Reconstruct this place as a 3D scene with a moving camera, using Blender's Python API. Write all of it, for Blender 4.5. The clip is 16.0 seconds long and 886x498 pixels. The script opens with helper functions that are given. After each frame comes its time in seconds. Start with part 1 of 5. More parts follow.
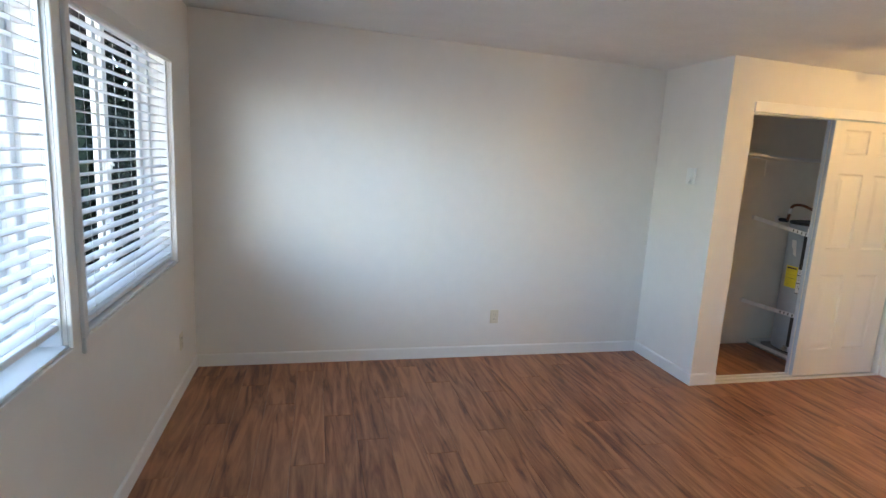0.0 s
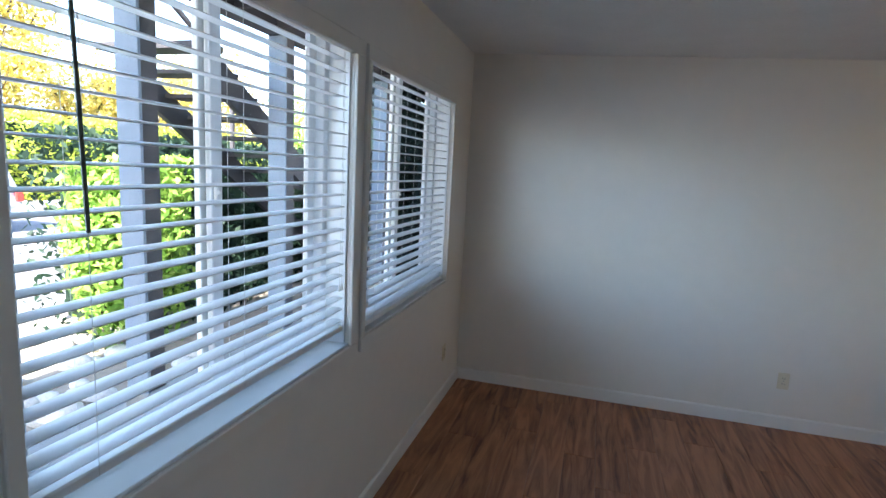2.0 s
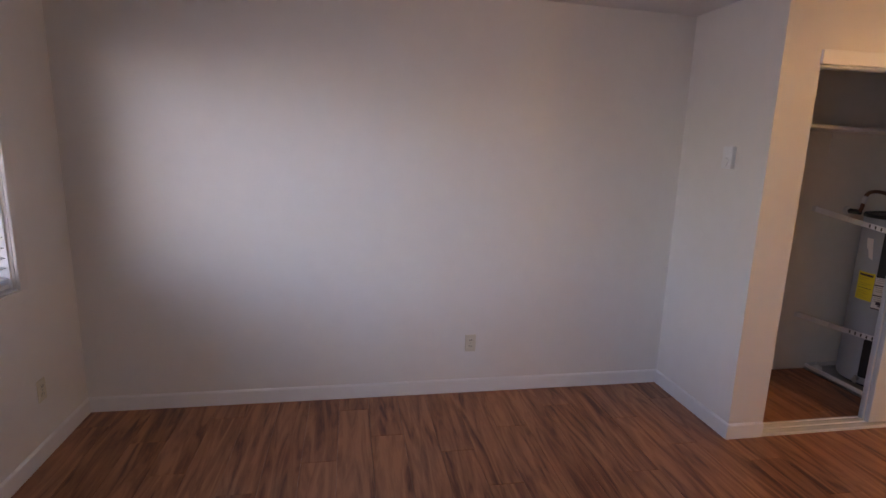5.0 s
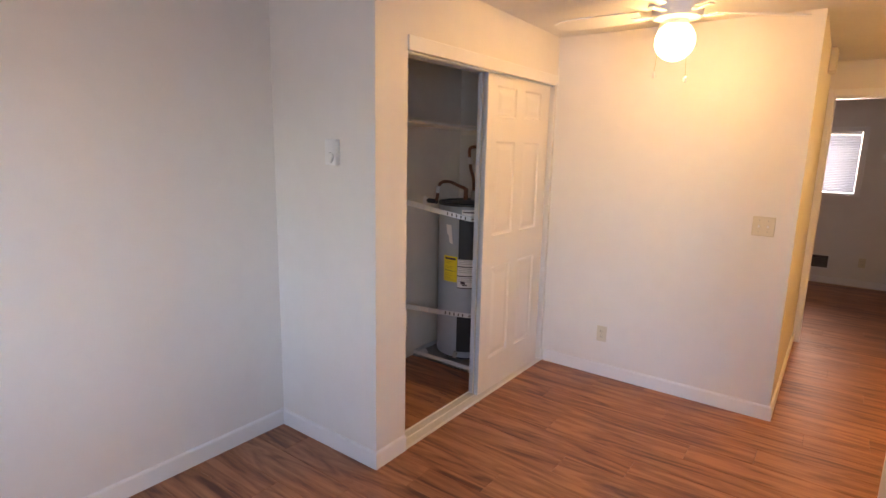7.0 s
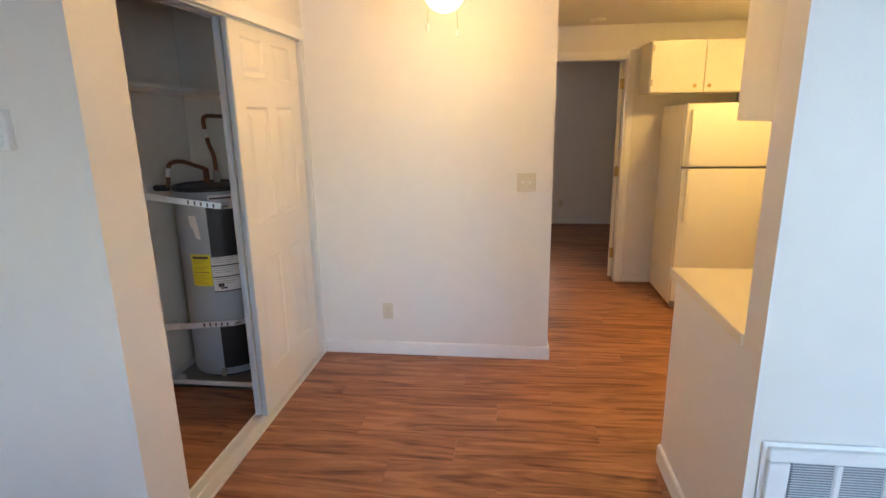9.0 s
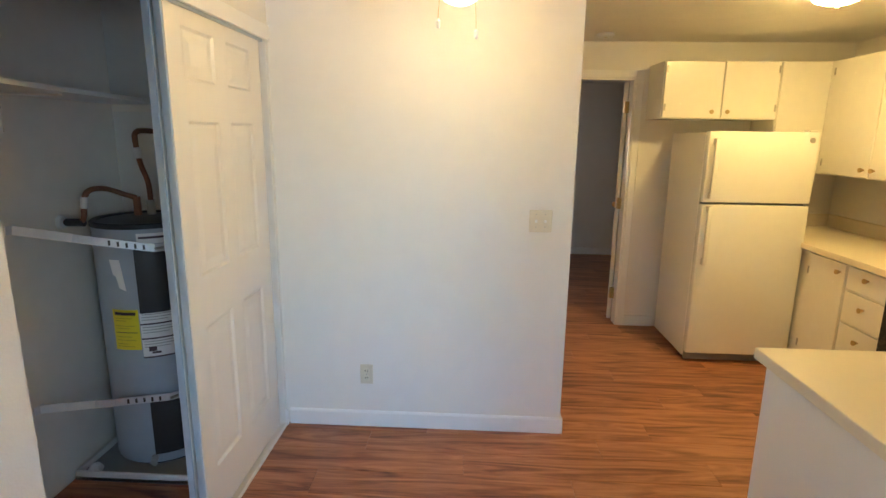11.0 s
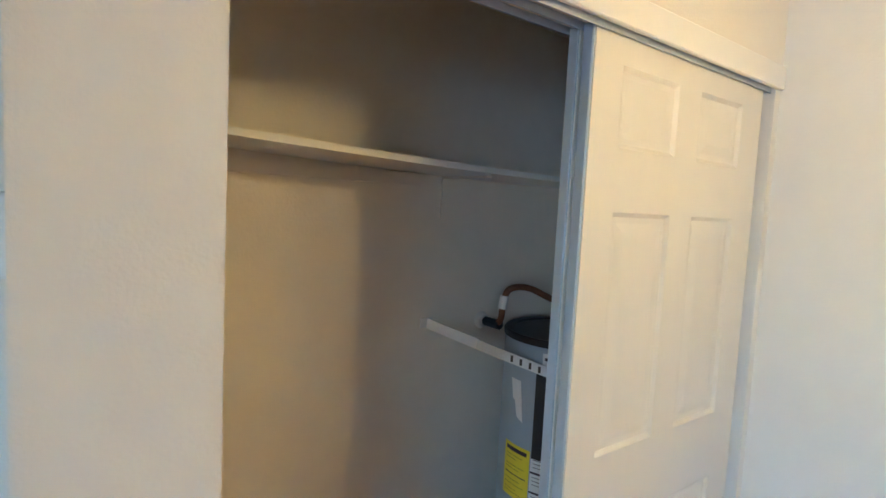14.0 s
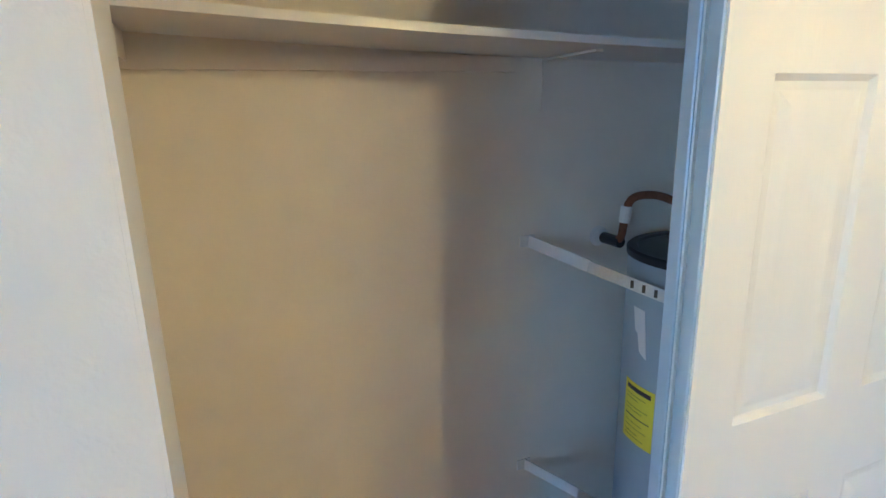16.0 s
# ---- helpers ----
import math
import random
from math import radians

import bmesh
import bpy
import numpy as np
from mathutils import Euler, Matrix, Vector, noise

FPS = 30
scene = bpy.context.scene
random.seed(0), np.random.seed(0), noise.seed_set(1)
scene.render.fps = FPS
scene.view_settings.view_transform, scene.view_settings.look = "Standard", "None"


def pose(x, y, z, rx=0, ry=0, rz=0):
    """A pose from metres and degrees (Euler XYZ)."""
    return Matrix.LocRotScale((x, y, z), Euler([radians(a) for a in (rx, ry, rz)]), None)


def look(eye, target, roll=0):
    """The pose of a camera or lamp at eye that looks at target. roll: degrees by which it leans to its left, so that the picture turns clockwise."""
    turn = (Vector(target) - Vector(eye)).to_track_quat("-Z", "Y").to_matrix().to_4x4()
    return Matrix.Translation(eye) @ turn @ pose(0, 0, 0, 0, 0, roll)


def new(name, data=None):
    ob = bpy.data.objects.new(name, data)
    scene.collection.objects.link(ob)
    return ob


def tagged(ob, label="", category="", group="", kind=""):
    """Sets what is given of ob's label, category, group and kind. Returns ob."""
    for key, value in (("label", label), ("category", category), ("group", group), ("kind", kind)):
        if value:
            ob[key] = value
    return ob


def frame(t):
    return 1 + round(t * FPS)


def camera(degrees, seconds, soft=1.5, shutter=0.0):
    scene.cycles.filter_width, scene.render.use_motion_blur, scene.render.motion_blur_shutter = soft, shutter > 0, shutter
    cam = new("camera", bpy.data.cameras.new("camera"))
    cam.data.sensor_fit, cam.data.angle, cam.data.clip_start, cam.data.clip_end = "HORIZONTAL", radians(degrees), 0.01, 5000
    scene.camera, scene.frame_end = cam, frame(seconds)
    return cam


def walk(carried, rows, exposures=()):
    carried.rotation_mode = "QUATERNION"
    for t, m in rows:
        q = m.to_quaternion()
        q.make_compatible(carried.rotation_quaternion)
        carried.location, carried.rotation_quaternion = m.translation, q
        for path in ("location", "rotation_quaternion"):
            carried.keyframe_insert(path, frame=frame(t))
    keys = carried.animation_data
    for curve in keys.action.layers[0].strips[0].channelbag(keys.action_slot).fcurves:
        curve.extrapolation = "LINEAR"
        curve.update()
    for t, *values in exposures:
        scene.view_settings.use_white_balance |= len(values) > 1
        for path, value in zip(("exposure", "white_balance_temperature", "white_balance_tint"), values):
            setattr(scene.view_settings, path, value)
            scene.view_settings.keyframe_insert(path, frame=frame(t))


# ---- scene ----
cam = camera(79.4, 16.0)
PATH = [
    (0, (0.831, -4.002, 1.615), (1.299, -2.088, 1.271), 3.1),
    (0.5, (0.914, -4.043, 1.628), (1.13, -2.079, 1.315), 3.3),
    (1, (0.947, -4.045, 1.637), (0.909, -2.068, 1.341), 3.5),
    (1.5, (0.955, -4.018, 1.638), (0.659, -2.061, 1.355), 3.2),
    (2, (0.952, -3.963, 1.638), (0.416, -2.058, 1.343), 2.9),
    (2.5, (0.999, -3.914, 1.631), (0.268, -2.081, 1.308), 2.4),
    (3, (1.118, -3.839, 1.6), (0.309, -2.041, 1.263), 2.1),
    (3.5, (1.29, -3.719, 1.616), (0.567, -1.891, 1.246), 1.6),
    (4, (1.412, -3.589, 1.613), (0.963, -1.681, 1.215), 1.3),
    (4.5, (1.533, -3.391, 1.614), (1.426, -1.437, 1.201), 1.1),
    (5, (1.519, -3.17, 1.622), (1.858, -1.241, 1.218), 1.6),
    (5.2, (1.532, -3.111, 1.627), (2.039, -1.217, 1.231), 1.8),
    (7.3, (1.873, -2.377, 1.591), (3.545, -1.355, 1.194), 0.9),
    (7.4, (1.885, -2.364, 1.588), (3.584, -1.391, 1.181), 0.8),
    (7.5, (1.905, -2.339, 1.579), (3.636, -1.426, 1.166), 0.7),
    (8, (1.935, -2.178, 1.602), (3.793, -1.601, 1.138), -0.5),
    (8.5, (2.034, -2.074, 1.587), (3.942, -1.718, 1.105), -0.8),
    (8.7, (2.065, -2.042, 1.58), (3.982, -1.738, 1.097), -0.9),
    (10.8, (2.699, -1.726, 1.621), (4.643, -1.668, 1.158), 0.7),
    (11, (2.751, -1.742, 1.605), (4.704, -1.642, 1.185), 0.7),
    (11.5, (2.926, -1.711, 1.587), (4.865, -1.378, 1.226), 1.1),
    (12, (3.08, -1.698, 1.608), (4.953, -1.062, 1.316), 1.9),
    (12.5, (3.219, -1.659, 1.628), (4.977, -0.738, 1.377), 3.0),
    (13, (3.388, -1.583, 1.599), (4.97, -0.379, 1.38), 3.7),
    (13.5, (3.505, -1.496, 1.62), (4.913, -0.091, 1.416), 3.4),
    (14, (3.639, -1.458, 1.635), (4.844, 0.13, 1.475), 2.9),
    (14.5, (3.773, -1.433, 1.657), (4.754, 0.307, 1.548), 1.6),
    (15, (3.86, -1.395, 1.667), (4.645, 0.441, 1.562), 1.8),
    (15.5, (3.917, -1.35, 1.647), (4.603, 0.514, 1.406), 0.7),
    (16, (3.922, -1.293, 1.592), (4.64, 0.508, 1.104), -1.3),
]
EXPOSURES = [
    (0, 3.95, 6300, 13), (0.5, 3.75, 6200, 10), (1.0, 3.5, 6000, 10), (1.5, 3.3, 5950, 11), (2.5, 2.63, 5850, 13), (3.5, 2.4, 6100, 15), (4.2, 2.5, 6750, 21), (5.0, 3.1, 7000, 38),
    (7.3, 3.98, 6850, 29), (8.5, 4.0, 6550, 21), (10.8, 3.95, 5400, 8), (12, 3.9, 5500, 6), (13, 3.85, 5250, 6), (14, 4.05, 5100, 6), (15, 4.2, 4800, 5), (16, 4.37, 4450, 4),
]
walk(cam, [(t, look(eye, aim, roll)) for t, eye, aim, roll in PATH], EXPOSURES)

# ---- world, sun, window light ----
world = bpy.data.worlds.new("sky")
scene.world = world
world.use_nodes = True
wn = world.node_tree.nodes
sky = wn.new("ShaderNodeTexSky")
sky.sky_type = "NISHITA"
sky.sun_disc = False
SUN_AT = Vector((0.22, -0.76, 0.61)).normalized()
sky.sun_elevation = math.asin(SUN_AT.z)
sky.sun_rotation = math.atan2(SUN_AT.x, SUN_AT.y)
wn["Background"].inputs["Strength"].default_value = 0.15
world.node_tree.links.new(sky.outputs[0], wn["Background"].inputs[0])

sun = new("sun", bpy.data.lights.new("sun", "SUN"))
sun.data.energy, sun.data.angle, sun.data.color = 5.0, radians(0.5), (1.0, 0.94, 0.84)
sun.matrix_basis = look(SUN_AT * 30, (0, 0, 0))


def window_light(name, y0, y1, z0, z1, x, watts, color, aim=(1, 0, 0), spread=100, strips=1):
    """Daylight in a window's opening, in upright strips turned the way the open side of the yard sends it."""
    w = (y1 - y0) / strips
    for k in range(strips):
        lamp = bpy.data.lights.new(name, "AREA")
        lamp.shape, lamp.size, lamp.size_y = "RECTANGLE", w, z1 - z0
        lamp.energy, lamp.color, lamp.spread = watts / strips, color, radians(spread)
        at = Vector((x, y0 + w * (k + 0.5), (z0 + z1) / 2))
        new(name, lamp).matrix_basis = look(at, at + Vector(aim))


DAY = (0.54, 0.78, 1.0)
window_light("daylight_window_1", -3.27, -2.01, 0.95, 2.03, -0.005, 0.25, DAY, (1, 1.45, -0.35), 48, 5)
window_light("daylight_pane_1", -3.25, -2.04, 0.902, 2.04, -0.088, 0.70, DAY, (1, 0, 0), 105)
window_light("daylight_window_2", -1.78, -0.56, 0.95, 2.03, -0.005, 0.065, DAY, (1, 1.2, -0.30), 52, 5)
window_light("daylight_pane_2", -1.80, -0.55, 0.902, 2.04, -0.088, 0.21, DAY, (1, 0, 0), 150)
window_light("daylight_window_4", -5.33, -3.97, 0.95, 2.03, -0.013, 2.3, (0.46, 0.74, 1.0), (1, 0, 0), 96)
# added fill in the bedroom window, tinted warm to warm the walls there
window_light("bedroom_warm_fill", -2.54, -1.73, 1.18, 1.86, 10.105, 0.42, (1.0, 0.78, 0.58), (-1, 0, 0))

# ---- materials ----


def material(name, color, rough=0.5, metal=0.0, vary=0.06, scale=6.0, bump=0.0, bump_scale=60.0, stretch=(1, 1, 1), spec=0.5, dark=None):
    """Principled surface: two scales of colour variation, roughness variation and fine relief, in world metres."""
    m = bpy.data.materials.new(name)
    m.use_nodes = True
    n, l = m.node_tree.nodes, m.node_tree.links
    p = n["Principled BSDF"]
    p.inputs["Metallic"].default_value = metal
    p.inputs["Specular IOR Level"].default_value = spec
    geo = n.new("ShaderNodeNewGeometry")
    mp = n.new("ShaderNodeMapping")
    mp.inputs["Scale"].default_value = stretch
    l.new(geo.outputs["Position"], mp.inputs[0])
    a, b = n.new("ShaderNodeTexNoise"), n.new("ShaderNodeTexNoise")
    a.inputs["Scale"].default_value, a.inputs["Detail"].default_value = scale * 0.25, 4
    b.inputs["Scale"].default_value, b.inputs["Detail"].default_value = scale * 3.1, 6
    for t in (a, b):
        l.new(mp.outputs[0], t.inputs[0])
    mix = n.new("ShaderNodeMath")
    mix.operation = "ADD"
    l.new(a.outputs[0], mix.inputs[0])
    l.new(b.outputs[0], mix.inputs[1])
    ramp = n.new("ShaderNodeMapRange")
    ramp.inputs[1].default_value, ramp.inputs[2].default_value = 0.65, 1.35
    l.new(mix.outputs[0], ramp.inputs[0])
    col = n.new("ShaderNodeMix")
    col.data_type = "RGBA"
    lo = dark or tuple(c * (1 - vary) for c in color)
    hi = color if dark else tuple(min(1, c * (1 + vary * 0.6)) for c in color)
    col.inputs[6].default_value, col.inputs[7].default_value = (*lo, 1), (*hi, 1)
    l.new(ramp.outputs[0], col.inputs[0])
    l.new(col.outputs[2], p.inputs["Base Color"])
    rr = n.new("ShaderNodeMapRange")
    rr.inputs[3].default_value, rr.inputs[4].default_value = max(0.02, rough - 0.03), min(1, rough + 0.03)
    l.new(b.outputs[0], rr.inputs[0])
    l.new(rr.outputs[0], p.inputs["Roughness"])
    if bump:
        f = n.new("ShaderNodeTexNoise")
        f.inputs["Scale"].default_value, f.inputs["Detail"].default_value = bump_scale, 3
        l.new(mp.outputs[0], f.inputs[0])
        bp = n.new("ShaderNodeBump")
        bp.inputs["Strength"].default_value, bp.inputs["Distance"].default_value = min(1, bump), 0.004
        l.new(f.outputs[0], bp.inputs["Height"])
        l.new(bp.outputs[0], p.inputs["Normal"])
    return m


def plank_material():
    m = bpy.data.materials.new("vinyl_plank")
    m.use_nodes = True
    n, l = m.node_tree.nodes, m.node_tree.links
    p = n["Principled BSDF"]
    info, tc = n.new("ShaderNodeObjectInfo"), n.new("ShaderNodeTexCoord")
    off = n.new("ShaderNodeVectorMath")
    off.operation = "MULTIPLY_ADD"
    comb = n.new("ShaderNodeCombineXYZ")
    for i in range(3):
        l.new(info.outputs["Random"], comb.inputs[i])
    off.inputs[1].default_value = (37.0, 91.0, 13.0)
    l.new(comb.outputs[0], off.inputs[0])
    l.new(tc.outputs["Object"], off.inputs[2])
    mp = n.new("ShaderNodeMapping")
    mp.inputs["Scale"].default_value = (1.0, 0.10, 1.0)
    l.new(off.outputs[0], mp.inputs[0])
    big, fine = n.new("ShaderNodeTexNoise"), n.new("ShaderNodeTexNoise")
    big.inputs["Scale"].default_value, big.inputs["Detail"].default_value, big.inputs["Distortion"].default_value = 13, 7, 1.8
    fine.inputs["Scale"].default_value, fine.inputs["Detail"].default_value = 120, 4
    l.new(mp.outputs[0], big.inputs[0])
    l.new(mp.outputs[0], fine.inputs[0])
    add = n.new("ShaderNodeMath")
    add.operation = "MULTIPLY_ADD"
    add.inputs[1].default_value = 0.20
    l.new(fine.outputs[0], add.inputs[0])
    l.new(big.outputs[0], add.inputs[2])
    tone = n.new("ShaderNodeMath")
    tone.operation = "MULTIPLY_ADD"
    tone.inputs[1].default_value = 0.085
    l.new(info.outputs["Random"], tone.inputs[0])
    l.new(add.outputs[0], tone.inputs[2])
    ramp = n.new("ShaderNodeValToRGB")
    e = ramp.color_ramp.elements
    e[0].position, e[0].color = 0.43, (0.105, 0.034, 0.019, 1)
    e[1].position, e[1].color = 0.79, (0.45, 0.205, 0.100, 1)
    x = e.new(0.575)
    x.color = (0.27, 0.107, 0.050, 1)
    l.new(tone.outputs[0], ramp.inputs[0])
    l.new(ramp.outputs[0], p.inputs["Base Color"])
    rr = n.new("ShaderNodeMapRange")
    rr.inputs[3].default_value, rr.inputs[4].default_value = 0.30, 0.50
    l.new(fine.outputs[0], rr.inputs[0])
    l.new(rr.outputs[0], p.inputs["Roughness"])
    p.inputs["Specular IOR Level"].default_value = 0.45
    bp = n.new("ShaderNodeBump")
    bp.inputs["Strength"].default_value, bp.inputs["Distance"].default_value = 0.25, 0.002
    l.new(fine.outputs[0], bp.inputs["Height"])
    l.new(bp.outputs[0], p.inputs["Normal"])
    return m


def glass_material():
    m = bpy.data.materials.new("window_glass")
    m.use_nodes = True
    p = m.node_tree.nodes["Principled BSDF"]
    p.inputs["Base Color"].default_value = (0.97, 0.99, 0.98, 1)
    p.inputs["Roughness"].default_value = 0.0
    p.inputs["Transmission Weight"].default_value = 1.0
    p.inputs["IOR"].default_value = 1.01
    return m


def glow_material(name, color, strength):
    m = bpy.data.materials.new(name)
    m.use_nodes = True
    p = m.node_tree.nodes["Principled BSDF"]
    p.inputs["Base Color"].default_value = (0.9, 0.88, 0.82, 1)
    p.inputs["Emission Color"].default_value = (*color, 1)
    p.inputs["Emission Strength"].default_value = strength
    return m


def globe_material(name, color, strength):
    """Thin frosted glass, glowing itself and letting the bulb's light through."""
    m = bpy.data.materials.new(name)
    m.use_nodes = True
    n, l = m.node_tree.nodes, m.node_tree.links
    n.remove(n["Principled BSDF"])
    clear, glow, mix = n.new("ShaderNodeBsdfTransparent"), n.new("ShaderNodeEmission"), n.new("ShaderNodeMixShader")
    glow.inputs[0].default_value, glow.inputs[1].default_value = (*color, 1), strength
    mix.inputs[0].default_value = 0.55
    l.new(clear.outputs[0], mix.inputs[1])
    l.new(glow.outputs[0], mix.inputs[2])
    l.new(mix.outputs[0], n["Material Output"].inputs[0])
    return m


def leaf_material(name, low, high):
    m = bpy.data.materials.new(name)
    m.use_nodes = True
    n, l = m.node_tree.nodes, m.node_tree.links
    p = n["Principled BSDF"]
    geo = n.new("ShaderNodeNewGeometry")
    ramp = n.new("ShaderNodeValToRGB")
    e = ramp.color_ramp.elements
    e[0].color, e[1].color = (*low, 1), (*high, 1)
    l.new(geo.outputs["Random Per Island"], ramp.inputs[0])
    l.new(ramp.outputs[0], p.inputs["Base Color"])
    p.inputs["Roughness"].default_value = 0.55
    p.inputs["Specular IOR Level"].default_value = 0.3
    trans = n.new("ShaderNodeBsdfTranslucent")
    l.new(ramp.outputs[0], trans.inputs[0])
    ms = n.new("ShaderNodeMixShader")
    ms.inputs[0].default_value = 0.45
    l.new(p.outputs[0], ms.inputs[1])
    l.new(trans.outputs[0], ms.inputs[2])
    l.new(ms.outputs[0], n["Material Output"].inputs[0])
    return m


WALL = material("wall_paint", (0.78, 0.75, 0.70), 0.48, vary=0.03, scale=3, bump=0.18, bump_scale=140)
CLOSET = material("closet_paint", (0.84, 0.78, 0.69), 0.55, vary=0.05, scale=3, bump=0.2, bump_scale=120)
CEIL = material("ceiling_texture", (0.80, 0.79, 0.77), 0.9, vary=0.05, scale=20, bump=0.9, bump_scale=220)
TRIM = material("trim_paint", (0.82, 0.81, 0.79), 0.33, vary=0.025, scale=5, bump=0.05, bump_scale=60)
CASING = material("casing_paint", (0.76, 0.73, 0.68), 0.4, vary=0.03, scale=5, bump=0.06, bump_scale=60)
DOORP = material("door_paint", (0.76, 0.73, 0.67), 0.34, vary=0.025, scale=4, bump=0.08, bump_scale=90, stretch=(1, 1, 0.2))
VINYL = material("white_vinyl", (0.80, 0.82, 0.84), 0.35, vary=0.03, scale=6)
SLAT = material("blind_slat", (0.82, 0.83, 0.84), 0.42, vary=0.03, scale=9)
PLANK = plank_material()
SLAB = material("subfloor", (0.10, 0.05, 0.035), 0.8)
GLASS = glass_material()
IVORY = material("ivory_plastic", (0.66, 0.60, 0.46), 0.32, vary=0.03, scale=30)
WHITEPL = material("white_plastic", (0.80, 0.80, 0.78), 0.35, vary=0.03, scale=30)
SLOT = material("dark_slot", (0.05, 0.045, 0.04), 0.6)
TANK = material("tank_enamel", (0.36, 0.40, 0.45), 0.32, vary=0.06, scale=5)
BLACKPL = material("black_plastic", (0.018, 0.018, 0.022), 0.42, vary=0.2, scale=20)
YELLOW = material("yellow_label", (0.80, 0.66, 0.03), 0.45, vary=0.04, scale=20)
OLIVE = material("faded_print", (0.42, 0.34, 0.03), 0.5)
LABEL = material("white_label", (0.76, 0.74, 0.72), 0.45, vary=0.04, scale=20)
INK = material("label_ink", (0.06, 0.04, 0.05), 0.5)
COPPER = material("aged_copper", (0.20, 0.085, 0.045), 0.5, metal=0.6, vary=0.35, scale=40)
STEEL = material("galvanised_strap", (0.66, 0.67, 0.68), 0.36, metal=0.75, vary=0.12, scale=40)
ALU = material("painted_track", (0.74, 0.72, 0.68), 0.4, metal=0.1, vary=0.06, scale=12)
DOOREDGE = material("door_edge_metal", (0.50, 0.56, 0.62), 0.4, metal=0.3, vary=0.05, scale=10)
BRASS = material("brass", (0.50, 0.36, 0.16), 0.35, metal=0.9, vary=0.15, scale=60)
NICKEL = material("worn_steel", (0.42, 0.40, 0.36), 0.4, metal=0.8, vary=0.15, scale=60)
FRIDGE = material("fridge_enamel", (0.84, 0.82, 0.76), 0.14, vary=0.02, scale=8, bump=0.1, bump_scale=260)
CABINET = material("cabinet_paint", (0.82, 0.79, 0.71), 0.26, vary=0.03, scale=5, bump=0.06, bump_scale=70)
LAMINATE = material("counter_laminate", (0.74, 0.66, 0.50), 0.42, vary=0.02, scale=12)
# plain grey for trim and print, and for shade coloured into recessed parts
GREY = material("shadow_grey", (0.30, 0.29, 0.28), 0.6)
GRILLE = material("heater_grille", (0.66, 0.68, 0.70), 0.42, metal=0.1, vary=0.08, scale=30)
STOVE = material("stove_black", (0.025, 0.025, 0.028), 0.2, vary=0.2, scale=20)
GLOBE = globe_material("lit_globe", (1.0, 0.61, 0.19), 1.7)
BULB = glow_material("lit_bulb", (1.0, 0.61, 0.19), 38.0)
DISH = glow_material("lit_glass_dish", (1.0, 0.61, 0.16), 11.5)
CORD = material("cord", (0.70, 0.70, 0.68), 0.7)
WAND = material("smoky_wand", (0.10, 0.10, 0.07), 0.25)

# ---- building helpers ----


def box(bm, x0, y0, z0, x1, y1, z1, bevel=0.0, seg=1):
    g = bmesh.ops.create_cube(bm, size=1.0)
    for v in g["verts"]:
        v.co = ((v.co.x + 0.5) * (x1 - x0) + x0, (v.co.y + 0.5) * (y1 - y0) + y0, (v.co.z + 0.5) * (z1 - z0) + z0)
    if bevel:
        edges = list({e for v in g["verts"] for e in v.link_edges})
        bmesh.ops.bevel(bm, geom=edges, offset=bevel, segments=seg, affect="EDGES", profile=0.6)
    return bm


def boxed(*a, **k):
    return box(bmesh.new(), *a, **k)


def rod(bm, p0, p1, r0, r1=None, seg=12, caps=True):
    p0, p1 = Vector(p0), Vector(p1)
    d = p1 - p0
    m = Matrix.Translation((p0 + p1) / 2) @ d.to_track_quat("Z", "Y").to_matrix().to_4x4()
    bmesh.ops.create_cone(bm, cap_ends=caps, segments=seg, radius1=r0, radius2=r0 if r1 is None else r1, depth=d.length, matrix=m)
    return bm


def lathe(bm, profile, at=(0, 0, 0), seg=24):
    """Turned body: (radius, height) pairs round a vertical axis."""
    rings = []
    for r, z in profile:
        rings.append([bm.verts.new((at[0] + r * math.cos(2 * math.pi * i / seg), at[1] + r * math.sin(2 * math.pi * i / seg), at[2] + z)) for i in range(seg)])
    for a, b in zip(rings, rings[1:]):
        for i in range(seg):
            bm.faces.new((a[i], a[(i + 1) % seg], b[(i + 1) % seg], b[i]))
    bm.faces.new(list(reversed(rings[0])))
    bm.faces.new(rings[-1])
    return bm


def tube(bm, pts, r, seg=10):
    """Round pipe along points."""
    pts = [Vector(p) for p in pts]
    rings = []
    for i, p in enumerate(pts):
        d = (pts[min(i + 1, len(pts) - 1)] - pts[max(i - 1, 0)]).normalized()
        q = d.to_track_quat("Z", "Y")
        rings.append([bm.verts.new(p + q @ Vector((r * math.cos(2 * math.pi * k / seg), r * math.sin(2 * math.pi * k / seg), 0))) for k in range(seg)])
    for a, b in zip(rings, rings[1:]):
        k = min(range(seg), key=lambda s: (b[s].co - a[0].co).length)
        for i in range(seg):
            bm.faces.new((a[i], a[(i + 1) % seg], b[(i + 1 + k) % seg], b[(i + k) % seg]))
    bm.faces.new(list(reversed(rings[0])))
    bm.faces.new(rings[-1])
    bmesh.ops.recalc_face_normals(bm, faces=bm.faces[:])
    return bm


def smooth_line(pts, n=6):
    """Points on a smooth curve through pts."""
    pts = [Vector(p) for p in pts]
    ext = [pts[0] * 2 - pts[1], *pts, pts[-1] * 2 - pts[-2]]
    out = []
    for i in range(1, len(ext) - 2):
        a, b, c, d = ext[i - 1 : i + 3]
        for k in range(n):
            t = k / n
            out.append(0.5 * ((2 * b) + (c - a) * t + (2 * a - 5 * b + 4 * c - d) * t * t + (3 * b - a - 3 * c + d) * t**3))
    return out + [pts[-1]]


